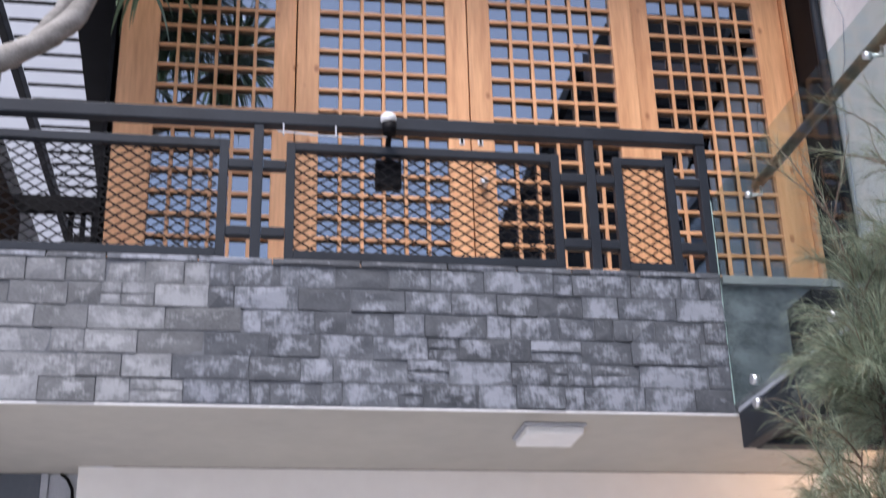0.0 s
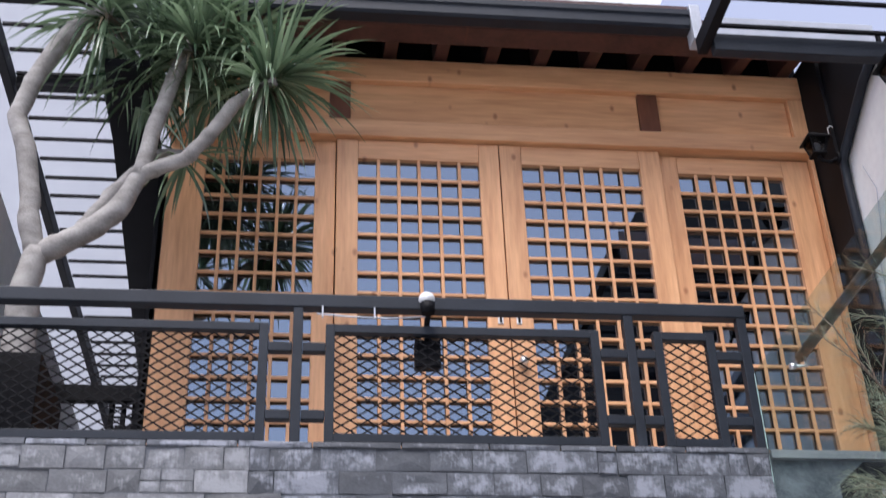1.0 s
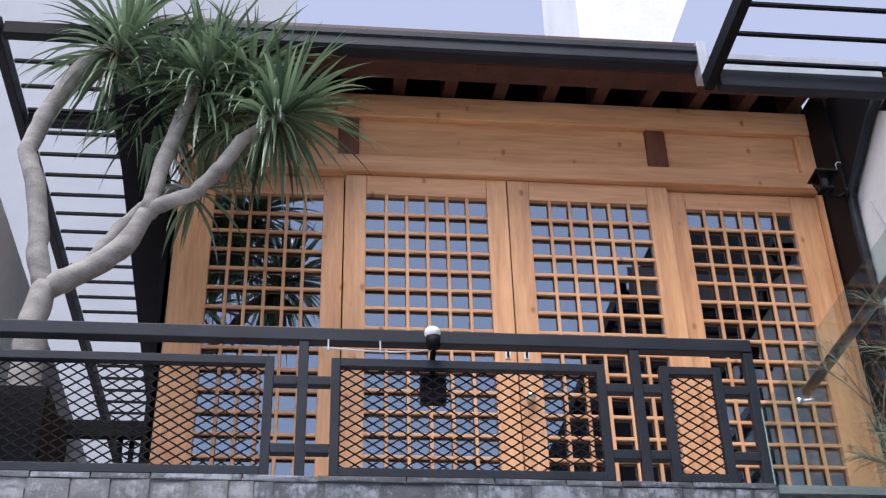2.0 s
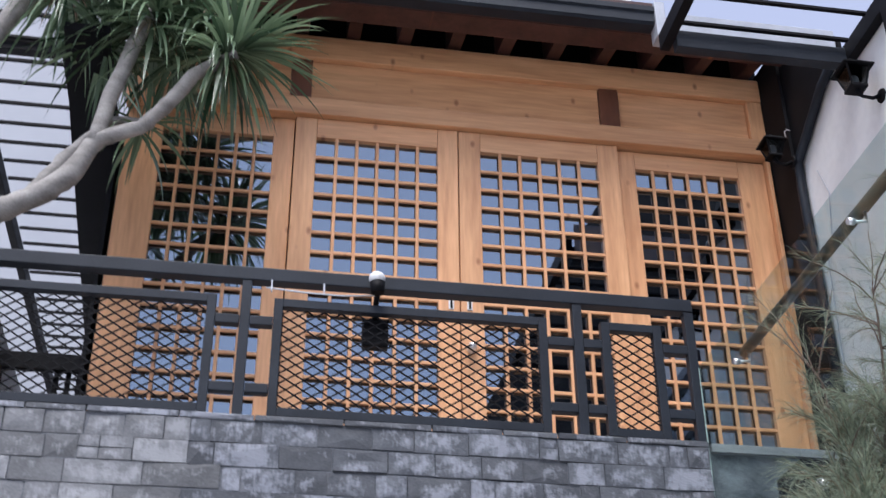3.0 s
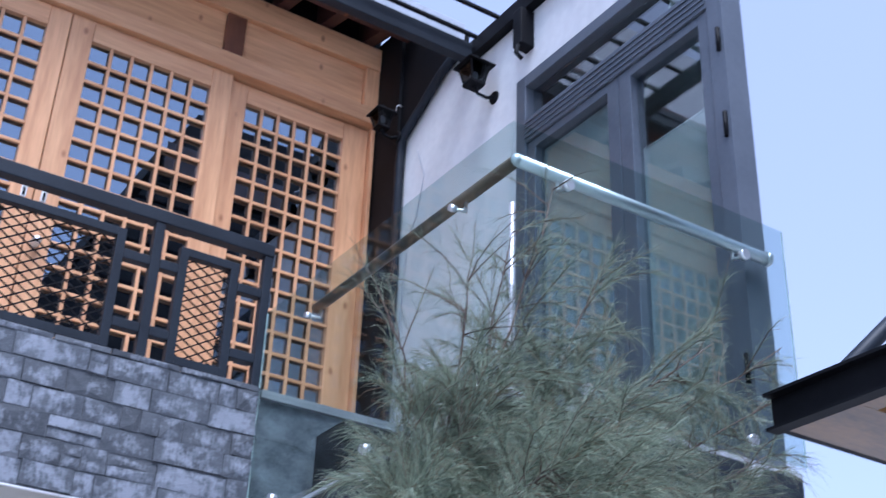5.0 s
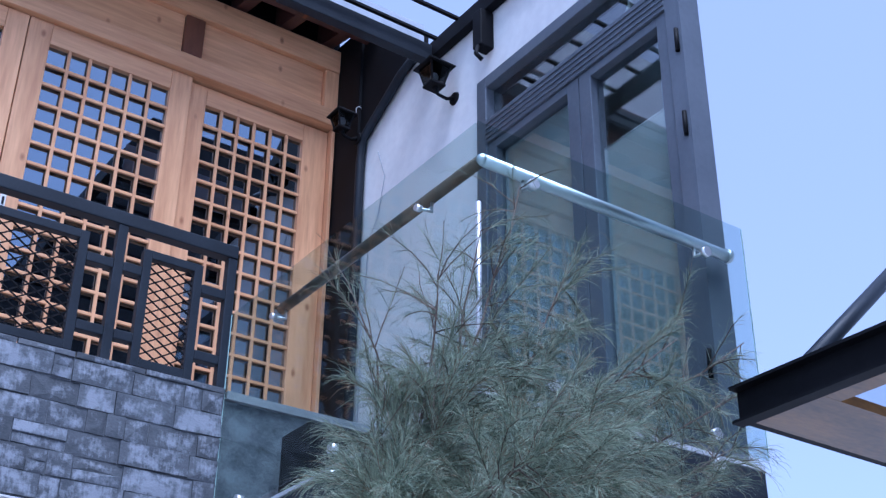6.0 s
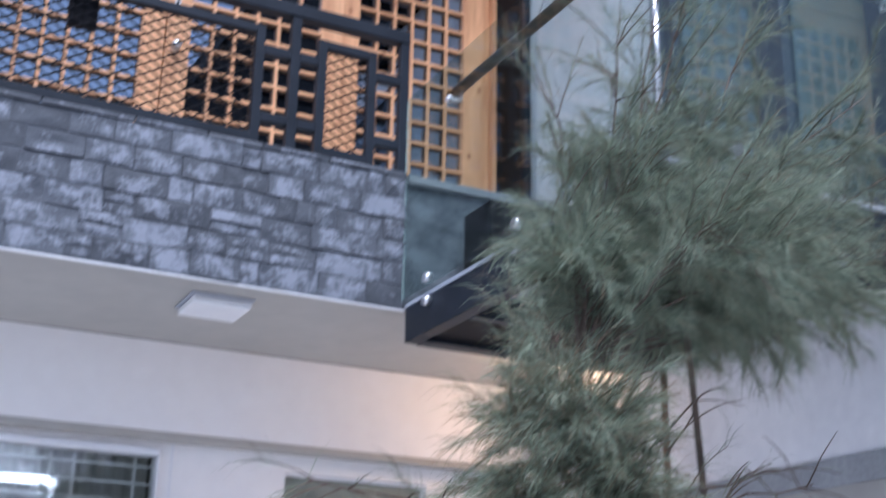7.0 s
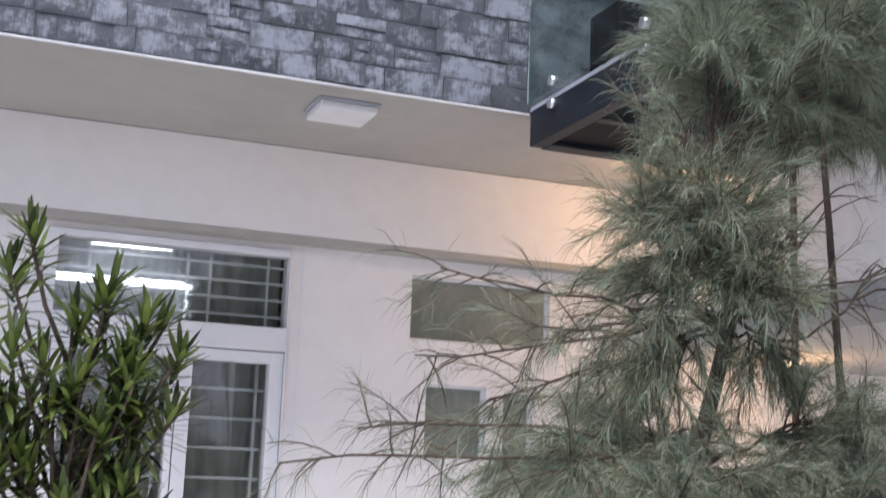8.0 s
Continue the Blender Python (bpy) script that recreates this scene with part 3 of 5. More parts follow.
# ---- fascia of the balcony with its stone courses ----
fascia = tagged(part("wall_fascia", slab(-3.2, X_END - 0.006, Y_RAIL + 0.001, 4.468, Z_SOFFIT + 0.002, Z_FASCIA - 0.012), GROUT), "balcony fascia clad in grey split stone courses", "wall", kind="structure")
structure("trim_fascia_edge", slab(-3.2, X_END, Y_RAIL - 0.004, Y_RAIL + 0.012, Z_SOFFIT - 0.004, Z_SOFFIT + 0.0015), RENDER, "thin white drip edge below the stone", "trim")
structure("wall_fascia_end", slab(X_END, X_WING, Y_RAIL + 0.01, 4.438, 2.96, Z_FASCIA - 0.035), SLATE, "dark slate-faced kerb running on to the wing wall", "wall")


structure("trim_kerb_top", slab(X_END + 0.001, X_WING - 0.001, Y_RAIL - 0.012, 4.445, Z_FASCIA - 0.034, Z_FASCIA), CONCRETE, "pale wet coping on the kerb", "trim")


# ---- steel railing ----
def bar(x0, x1, z0, z1, y=Y_RAIL, d=0.04):
    return slab(x0, x1, y, y + d, z0, z1, 0.003)


def expanded_mesh(x0, x1, z0, z1):
    bm = bmesh.new()
    w, h, t = 0.0685, 0.0435, 0.0026
    y = Y_RAIL + 0.018

    def strand(p, q):
        (ax, az), (bx, bz) = p, q
        dx, dz = bx - ax, bz - az
        ln = math.hypot(dx, dz)
        nx, nz = -dz / ln * t, dx / ln * t
        v = [bm.verts.new(c) for c in ((ax + nx, y, az + nz), (ax - nx, y, az - nz), (bx - nx, y, bz - nz), (bx + nx, y, bz + nz),
                                       (ax + nx, y + 0.005, az + nz), (ax - nx, y + 0.005, az - nz), (bx - nx, y + 0.005, bz - nz), (bx + nx, y + 0.005, bz + nz))]
        for f in ((0, 1, 2, 3), (7, 6, 5, 4), (0, 3, 7, 4), (1, 5, 6, 2)):
            bm.faces.new([v[i] for i in f])

    rows, cols = int((z1 - z0) / (h / 2)) + 1, int((x1 - x0) / (w / 2)) + 1
    for r in range(0, rows, 1):
        for c in range(cols):
            za, zb = z0 + r * h / 2, z0 + (r + 1) * h / 2
            xa, xb = x0 + c * w / 2, x0 + (c + 1) * w / 2
            if zb > z1 + 0.012 or xb > x1 + 0.02:
                continue
            if (r + c) % 2:
                strand((xa, za), (xb, zb))
            else:
                strand((xa, zb), (xb, za))
    return bm


def railing():
    g = thing("balcony_railing", (0.3, Y_RAIL, Z_FASCIA), "black square-tube steel railing with expanded mesh panels", "railing")
    part("top_rail", slab(-2.75, 1.893, Y_RAIL - 0.004, Y_RAIL + 0.052, 4.125, Z_RAIL, 0.004), STEEL, g)
    for x in (-2.71, -1.43, 0.006, 1.367, 1.853):
        part("post", bar(x, x + 0.04, Z_FASCIA - 0.01, 4.124), STEEL, g)
    for a, b in ((-1.33, -0.09), (0.138, 1.256), (1.486, 1.745), (-2.62, -1.50)):
        f = bmesh.new()
        t = 0.036
        for q in ((a, a + t, 3.54, 4.05), (b - t, b, 3.54, 4.05), (a + t, b - t, 4.014, 4.05), (a + t, b - t, 3.54, 3.576)):
            box(f, q[0], q[1], Y_RAIL + 0.001, Y_RAIL + 0.039, q[2], q[3], 0.002)
        fr = part("panel_frame", f, STEEL, g)
        part("mesh_panel", expanded_mesh(a + t - 0.004, b - t + 0.004, 3.573, 4.016), STEEL_DARK, fr, "black expanded steel mesh")
    for a, b in ((-0.089, 0.005), (0.047, 0.137), (1.257, 1.366), (1.408, 1.485), (1.746, 1.852), (-1.389, -1.331), (-1.499, -1.431)):
        for z in (3.632, 3.925):
            part("connector", bar(a, b, z, z + 0.04), STEEL, g)
    for x in (-1.2, -0.25, 0.30, 1.10):
        part("foot", slab(x, x + 0.03, Y_RAIL + 0.004, Y_RAIL + 0.034, Z_FASCIA - 0.01, 3.541, 0.002), STEEL, g)


railing()


def floodlight():
    g = thing("floodlight", (0.552, Y_RAIL + 0.08, 4.1), "black box floodlight with white dome sensor on the railing", "floodlight")
    b = bmesh.new()
    box(b, 0.500, 0.606, Y_RAIL + 0.05, Y_RAIL + 0.10, 3.89, 4.012, 0.006)
    for i in range(5):
        box(b, 0.508 + i * 0.02, 0.512 + i * 0.02, Y_RAIL + 0.10, Y_RAIL + 0.115, 3.90, 4.0)
    part("lamp_box", b, STEEL_DARK, g)
    n = bmesh.new()
    tube(n, [(0.552, Y_RAIL + 0.075, 3.985), (0.552, Y_RAIL + 0.075, 4.08), (0.552, Y_RAIL - 0.02, 4.115), (0.552, Y_RAIL - 0.035, 4.13)], 0.012, 10)
    part("arm", n, STEEL_DARK, g)
    s = bmesh.new()
    tube(s, [(0.548, Y_RAIL - 0.035, 4.085), (0.546, Y_RAIL - 0.038, 4.135)], [0.026, 0.031], 14)
    part("collar", s, STEEL_DARK, g)
    h = bmesh.new()
    ball(h, (0.544, Y_RAIL - 0.04, 4.152), 0.034, 0.85)
    part("dome", h, WHITE, g, "white plastic dome")


floodlight()

# cable clipped along under the top rail
cb = bmesh.new()
tube(cb, [(0.10, Y_RAIL - 0.008, 4.09), (0.25, Y_RAIL - 0.010, 4.078), (0.40, Y_RAIL - 0.012, 4.074), (0.54, Y_RAIL - 0.014, 4.085)], 0.0035, 6)
for x in (0.12, 0.33):
    box(cb, x, x + 0.006, Y_RAIL - 0.014, Y_RAIL - 0.002, 4.074, 4.124)
tagged(part("cable", cb, ZINC), "thin grey cable clipped under the railing", "cable")


# ---- wing wall with its tall glazed door ----
def wing_wall():
    y0, y1, zb, zt = 2.80, 9.0, 2.225, 5.86
    oy0, oy1, oz0, oz1 = 2.80, 4.165, 3.0, 5.352
    bm = bmesh.new()
    x0, x1 = X_WING, X_WING + 0.09
    box(bm, x0, x1, oy1, y1, oz0, oz1)
    box(bm, x0, x1, y0, y1, oz1, zt)
    box(bm, x0, x1, y0, y1, zb, oz0)
    bmesh.ops.remove_doubles(bm, verts=bm.verts, dist=1e-5)
    structure("wall_wing", bm, RENDER, "white rendered wall of the side wing", "wall")
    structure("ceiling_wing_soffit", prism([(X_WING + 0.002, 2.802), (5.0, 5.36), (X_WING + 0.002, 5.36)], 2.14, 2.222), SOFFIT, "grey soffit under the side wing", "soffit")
    structure("trim_wing_edge", slab(X_WING - 0.012, X_WING + 0.001, 2.80, Y_BEAM - 0.003, 2.205, 2.30), CONCRETE, "grey drip band at the foot of the wing wall", "trim")
    structure("trim_wing_corner", slab(X_WING - 0.022, X_WING + 0.09, 2.788, 2.799, 2.3, 5.86), FRAME_GREY, "slate-grey metal corner trim of the wing", "trim")
    plan = [(X_WING + 0.091, 2.95), (5.6, 7.0), (X_WING + 0.091, 7.0)]
    structure("floor_wing", prism(plan, 2.9, 3.0), CONCRETE, "grey floor of the wing room", "floor")
    structure("wall_wing_slant", prism([(X_WING + 0.091, 2.90), (X_WING + 0.091, 2.82), (5.75, 7.0), (5.6, 7.0)], 2.3, 5.8), SAGE, "grey-green slanting outer wall of the wing room", "wall")
    structure("wall_wing_end", slab(X_WING + 0.091, 5.75, 7.001, 7.1, 2.9, 5.8), SAGE, "grey-green end wall of the wing room", "wall")
    structure("ceiling_wing", prism(plan, 5.70, 5.79), SAGE, "grey-green ceiling of the wing room", "ceiling")
    g = thing("door_6", (X_WING, 3.48, 3.0), "tall slate-grey aluminium glazed door with transom, closed", "glazed door", kind="structure")
    f = bmesh.new()
    xa, xb = X_WING - 0.02, X_WING + 0.09
    for q in ((4.09, 4.165, 3.0, 5.352), (2.80, 2.872, 3.0, 5.352), (2.872, 4.09, 5.285, 5.352), (2.872, 4.09, 4.955, 5.09), (2.872, 4.09, 3.0, 3.06)):
        box(f, xa, xb, q[0], q[1], q[2], q[3], 0.004)
    part("door_frame", f, FRAME_GREY, g)
    lines = bmesh.new()
    for z in (4.98, 5.008, 5.036, 5.064):
        box(lines, xa - 0.006, xa - 0.0005, 2.873, 4.089, z - 0.004, z + 0.004)
    part("groove_trim", lines, FRAME_GREY, g)
    part("transom_pane", slab(X_WING + 0.03, X_WING + 0.038, 2.874, 4.088, 5.092, 5.283), GLASS_WING, g, "grey transom pane").visible_shadow = False
    for a, b, sa, sb in ((3.43, 4.088, 0.075, 0.06), (2.874, 3.425, 0.06, 0.075)):
        lf = bmesh.new()
        for q in ((a, a + sa, 3.062, 4.953), (b - sb, b, 3.062, 4.953), (a + sa, b - sb, 4.91, 4.953), (a + sa, b - sb, 3.062, 3.16)):
            box(lf, xa + 0.012, xb - 0.02, q[0], q[1], q[2], q[3], 0.003)
        lo = part("door_leaf", lf, FRAME_GREY, g)
        part("pane", slab(X_WING + 0.03, X_WING + 0.038, a + sa, b - sb, 3.16, 4.91), GLASS_WING, lo, "grey tinted pane").visible_shadow = False
    # Pale sheets added behind the panes to brighten them; no blind is known.
    for a, b, zt in ((3.44, 4.07, 4.93), (2.88, 3.41, 4.55)):
        bl = bmesh.new()
        box(bl, X_WING + 0.05, X_WING + 0.054, a + 0.05, b - 0.02, 3.12, zt)
        tube(bl, [(X_WING + 0.062, a + 0.05, zt), (X_WING + 0.062, b - 0.02, zt)], 0.014, 10)
        part("pane_backing", bl, SAGE, g, "grey-green sheet added to set the pane's flat tone")
    for z in (3.3, 4.30, 4.70):
        h = bmesh.new()
        tube(h, [(xa - 0.008, 2.812, z), (xa - 0.008, 2.812, z + 0.11)], 0.009, 10)
        part("hinge", h, STEEL_DARK, g, "black barrel hinge")


wing_wall()
structure("wall_under_wing", slab(5.3, 5.4, 5.1, Y_WIN, 0, 2.3), CREAM, "cream wall at the end of the covered bay", "wall")


# ---- glass balcony on steel beams ----
def platform():
    g = thing("balcony_platform", (2.45, 3.6, 2.815), "black steel balcony platform carried on edge beams", "balcony platform")
    z0, z1 = 2.815, 2.955
    part("side_beam", slab(X_END, X_END + 0.06, Y_FRONT, Y_RAIL - 0.01, z0, z1, 0.004), STEEL, g)
    part("back_beam", slab(X_END + 0.061, X_WING - 0.002, Y_RAIL - 0.08, Y_RAIL + 0.008, z0, z1, 0.004), STEEL, g)
    part("front_beam", slab(X_END + 0.061, X_WING + 0.06, Y_FRONT, Y_FRONT + 0.06, z0, z1, 0.004), STEEL, g)
    part("wall_beam", slab(X_WING - 0.06, X_WING - 0.002, Y_FRONT + 0.061, Y_RAIL - 0.081, z0, z1, 0.004), STEEL, g)
    part("deck_plate", slab(X_END + 0.061, X_WING - 0.061, 3.98, Y_RAIL - 0.081, z0 + 0.02, z1 - 0.01), STEEL_DARK, g, "black deck plate")
    part("cross_beam", slab(X_END + 0.061, X_WING - 0.061, 3.93, 3.979, z0, z1, 0.003), STEEL, g)
    part("deck_board", slab(X_END + 0.061, X_WING - 0.061, Y_FRONT + 0.061, 3.929, z1 - 0.05, z1 - 0.012), CONCRETE, g, "grey cement deck board")


platform()


def balustrade():
    g = thing("glass_balustrade", (2.4, 3.5, 2.95), "frameless clear glass balustrade with round steel handrail", "balustrade")
    zt, zb = 3.862, 2.99
    xs, yf = X_END - 0.014, Y_FRONT - 0.014
    s = part("glass_panel", slab(xs, xs + 0.008, yf + 0.014, Y_RAIL - 0.006, zb, zt), GLASS_CLEAR, g, "clear side glass panel")
    f = part("glass_panel", slab(xs + 0.002, X_WING + 0.07, yf, yf + 0.008, zb, zt), GLASS_CLEAR, g, "clear front glass panel")
    s.visible_shadow = f.visible_shadow = False
    for nm, b in (("glass_edge", slab(xs + 0.002, xs + 0.006, Y_RAIL - 0.0055, Y_RAIL - 0.003, zb, zt)),
                  ("glass_edge", slab(X_WING + 0.0705, X_WING + 0.073, yf + 0.002, yf + 0.006, zb, zt))):
        part(nm, b, EDGE, g, "pale green polished glass edge")
    # Added tube in place of the bright highlight along the glass corner.
    part("corner_glint", tube(bmesh.new(), [(xs - 0.004, yf - 0.004, zb), (xs - 0.004, yf - 0.004, 3.56)], 0.009, 10), CHROME, g, "bright tube added for the glint on the glass corner")
    zh = 3.765
    xi, yi = xs + 0.055, yf + 0.055
    part("handrail", tube(bmesh.new(), [(xi, 4.06, zh), (xi, yi, zh)], 0.021, 16), TUBE_DARK, g, "steel side handrail, dark reflection put into its brown colour")
    part("handrail", tube(bmesh.new(), [(xi, yi, zh), (X_WING + 0.03, yi, zh)], 0.021, 16), CHROME, g)
    e = bmesh.new()
    ball(e, (xi, yi, zh), 0.0215)
    part("elbow", e, CHROME, g)
    ends = bmesh.new()
    tube(ends, [(X_WING + 0.03, yi, zh), (X_WING + 0.05, yi, zh)], 0.026, 16)
    part("end_cap", ends, CHROME, g)
    for p in ((xi, 3.02, zh), (xi, 4.02, zh), (2.10, yi, zh), (2.86, yi, zh)):
        b = bmesh.new()
        side = p[0] == xi
        q = (p[0], p[1], zh - 0.055)
        r = (xs + 0.012, p[1], zh - 0.06) if side else (p[0], yf + 0.012, zh - 0.06)
        tube(b, [(p[0], p[1], zh - 0.018), q, r], 0.006, 8)
        tube(b, [Vector(r), Vector(r) + (Vector((-0.022, 0, 0)) if side else Vector((0, -0.022, 0)))], 0.012 if side else 0.019, 14)
        part("bracket", b, CHROME, g)
    for y in (2.86, 4.18, 3.5):
        for z in (3.02, 2.93):
            part("standoff", tube(bmesh.new(), [(X_END, y, z), (xs - 0.012, y, z)], 0.019, 14), CHROME, g)
    for x in (2.15, 2.82):
        for z in (3.03, 2.93):
            part("standoff", tube(bmesh.new(), [(x, Y_FRONT, z), (x, yf - 0.012, z)], 0.019, 14), CHROME, g)
    part("edge_rail", slab(X_END - 0.001, X_END + 0.05, Y_FRONT, Y_RAIL - 0.012, 2.956, 2.972), ZINC, g, "thin steel edge strip")
    part("edge_rail", slab(X_END + 0.051, X_WING + 0.06, Y_FRONT, Y_FRONT + 0.05, 2.956, 2.972), ZINC, g, "thin steel edge strip")


EDGE = material("polished_glass_edge", (0.50, 0.60, 0.58), (0.66, 0.74, 0.72), 0.15, scale=(3, 3, 3), fine=40, bump=0.01)
balustrade()


def planter_box(name, x0, x1, y0, y1, z0, z1, label):
    g = thing(name, ((x0 + x1) / 2, (y0 + y1) / 2, z0), label, "planter")
    b = bmesh.new()
    t = 0.02
    for q in ((x0, x1, y0, y0 + t), (x0, x1, y1 - t, y1), (x0, x0 + t, y0 + t, y1 - t), (x1 - t, x1, y0 + t, y1 - t)):
        box(b, q[0], q[1], q[2], q[3], z0, z1, 0.003)
    part("box", b, STEEL_DARK, g)
    part("soil", slab(x0 + t, x1 - t, y0 + t, y1 - t, z0 + 0.01, z1 - 0.04), BARK_DARK, g, "dark potting soil")


planter_box("planter", 2.12, 2.62, 4.10, 4.33, 2.957, 3.36, "black steel planter box on the glass balcony")
planter_box("planter", -1.75, -1.00, 4.62, 5.15, Z_FLOOR, 4.0, "black planter box holding the dracaena")

# rust-brown pipe that props the platform
tagged(part("steel_pipe", tube(bmesh.new(), [(2.84, 4.0, 0.0), (2.84, 4.0, 2.814)], 0.014, 12), RUST), "slim rust-brown steel pipe propping the balcony platform", "pipe")


# ---- wall lanterns ----
LAMP_GLASS = glass("lantern_glass", (0.28, 0.30, 0.31), 0.07, fresnel=True)


def lantern(at, out, size=1.0):
    """A black coach lantern on a scrolled arm; at: foot of the back plate, out: unit way from the wall."""
    g = thing("wall_lantern", at, "black metal coach lantern with glass panes, unlit", "wall lantern", "wall lanterns")
    a, o = Vector(at), Vector(out) * size
    c = a + o * 0.15 + Vector((0, 0, 0.02 * size))
    bp = bmesh.new()
    tube(bp, [a, a + o * 0.012], [0.038, 0.034], 16)
    part("back_plate", bp, STEEL_DARK, g)
    arm = bmesh.new()
    tube(arm, [a + o * 0.012, a + o * 0.06 + Vector((0, 0, -0.02)), a + o * 0.12 + Vector((0, 0, -0.015)), c], [0.012, 0.009, 0.009, 0.014], 10)
    part("arm", arm, STEEL_DARK, g)
    fr = bmesh.new()
    lo, hi, z0, z1 = 0.042 * size, 0.068 * size, 0.02 * size, 0.135 * size
    cor = []
    for sx, sy in ((1, 1), (-1, 1), (-1, -1), (1, -1)):
        p, q = c + Vector((sx * lo, sy * lo, z0)), c + Vector((sx * hi, sy * hi, z1))
        tube(fr, [p, q], 0.006, 4)
        cor.append((p, q))
    box(fr, c.x - lo - 0.008, c.x + lo + 0.008, c.y - lo - 0.008, c.y + lo + 0.008, c.z + 0.0, c.z + z0, 0.004)
    part("cage", fr, STEEL_DARK, g)
    for i in range(4):
        bm = bmesh.new()
        (p, q), (r, s) = cor[i], cor[(i + 1) % 4]
        bm.faces.new([bm.verts.new(v) for v in (p, r, s, q)])
        bmesh.ops.solidify(bm, geom=bm.faces[:], thickness=0.002)
        part("pane", bm, LAMP_GLASS, g, "clear lantern pane")
    cap = bmesh.new()
    rings = []
    for r, z in ((0.092, 0), (0.092, 0.010), (0.060, 0.04), (0.030, 0.06), (0.010, 0.075), (0.012, 0.09)):
        r, z = r * size, z1 + z * size
        rings.append([cap.verts.new(c + Vector((sx * r, sy * r, z))) for sx, sy in ((1, 1), (-1, 1), (-1, -1), (1, -1))])
    for r, s in zip(rings, rings[1:]):
        for k in range(4):
            cap.faces.new((r[k], r[(k + 1) % 4], s[(k + 1) % 4], s[k]))
    cap.faces.new(rings[0][::-1])
    cap.faces.new(rings[-1])
    part("cap", cap, STEEL_DARK, g)
    bulb = bmesh.new()
    ball(bulb, c + Vector((0, 0, 0.06)), 0.022, 1.4)
    part("bulb", bulb, WHITE, g, "white unlit bulb")


lantern((X_WING, 4.38, 5.395), (-1, 0, 0), 0.86)
lantern((2.928, 5.25, 5.60), (-1, 0, 0), 0.72)

# dark post and pipe where the timber front meets the wing
# Post made deeper so its black also covers the band of shade.
structure("trim_corner_post", slab(2.947, X_WING - 0.022, Y_DOOR - 0.26, Y_DOOR + 0.06, Z_FLOOR, 6.44), STEEL_DARK, "black steel corner post beside the timber front, deepened to cover shade", "post")
tagged(part("downpipe", tube(bmesh.new(), [(X_WING - 0.034, 4.63, 5.885), (X_WING - 0.034, 4.85, 5.82), (X_WING - 0.034, 5.24, 5.60), (X_WING - 0.034, 5.255, 5.45), (X_WING - 0.034, 5.255, Z_FLOOR)], 0.026, 14), STEEL), "dark grey downpipe bent along the wing wall", "downpipe")


# Added black sheet that stands in for the dark underside of the eave.
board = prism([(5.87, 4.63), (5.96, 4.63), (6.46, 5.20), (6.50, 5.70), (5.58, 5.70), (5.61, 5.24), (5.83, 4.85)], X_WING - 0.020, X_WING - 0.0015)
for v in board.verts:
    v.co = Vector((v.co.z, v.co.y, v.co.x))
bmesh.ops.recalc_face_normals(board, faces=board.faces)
structure("trim_eave_shade", board, STEEL_DARK, "black sheet for the shaded eave underside where it meets the wing wall", "boarding")

# cable loop above the corner lantern and the bracket at the pergola's end
tagged(part("cable", tube(bmesh.new(), [(2.93, 5.285, 5.80), (2.925, 5.28, 5.83), (2.94, 5.275, 5.845), (2.955, 5.27, 5.835)], 0.0028, 6), WHITE), "short pale cable loop above the corner lantern", "cable")
brk = slab(X_WING - 0.085, X_WING - 0.001, 4.04, 4.11, 5.50, 5.725, 0.006)
tube(brk, [(X_WING - 0.08, 4.07, 5.50), (X_WING - 0.10, 4.06, 5.44), (X_WING - 0.07, 4.05, 5.41)], 0.012, 8)
tagged(part("steel_bracket", brk, STEEL_DARK), "black steel bracket under the pergola beam", "bracket")
tagged(part("wall_cable", tube(bmesh.new(), [(X_WING - 0.012, 5.10, 5.45), (X_WING - 0.012, 5.02, 5.25), (X_WING - 0.012, 5.08, 5.02), (X_WING - 0.012, 5.16, 4.92), (X_WING - 0.012, 5.20, 4.4), (X_WING - 0.012, 5.2, Z_FLOOR)], 0.003, 6), ZINC), "thin grey cable looping down the wing wall", "cable")


# ---- pergolas ----
def pergola(name, x0, x1, ya, yb, z, beams, label, zs=0.0):
    g = thing(name, ((x0 + x1) / 2, (ya + yb) / 2, z), label, "pergola", kind="structure")
    part("side_beam", slab(x0, x0 + 0.05, ya, yb, z, z + 0.10, 0.004), STEEL_DARK, g)
    part("side_beam", slab(x1 - 0.05, x1, ya, yb, z, z + 0.10, 0.004), STEEL_DARK, g)
    for y in beams:
        part("cross_beam", slab(x0 + 0.061, x1 - 0.061, y, y + 0.06, z + 0.01, z + 0.09, 0.004), STEEL_DARK, g)
    y = ya + 0.1
    first = None
    while y < yb - 0.05:
        if all(abs(y - b - 0.035) > 0.06 for b in beams):
            if first is None:
                first = part("slat", slab(x0 + 0.061, x1 - 0.061, y, y + 0.022, z + 0.07, z + 0.085), STEEL_DARK, g)
            else:
                c = WORLD_AT[first].copy()
                c.y = y + 0.0125
                place("slat", first.data, None, c, g)
        y += 0.2
    return g


def sheet(bm, x0, x1, y0, y1, z):
    return box(bm, x0, x1, y0, y1, z, z + 0.008)


POLY = glass("milky_polycarbonate", (0.86, 0.89, 0.93), 0.06, 0.2)
pl = pergola("pergola_passage", -1.624, -1.041, 4.80, 10.42, 6.08, (4.82, 5.53, 10.3), "black steel slat pergola over the side passage")
pr = pergola("pergola_balcony", 1.97, X_WING - 0.004, 2.75, 4.60, 5.73, (2.76,), "black steel slat pergola over the glass balcony")
part("eave_beam", slab(2.025, X_WING - 0.065, 4.50, 4.56, 5.685, 5.79, 0.004), STEEL, pr)
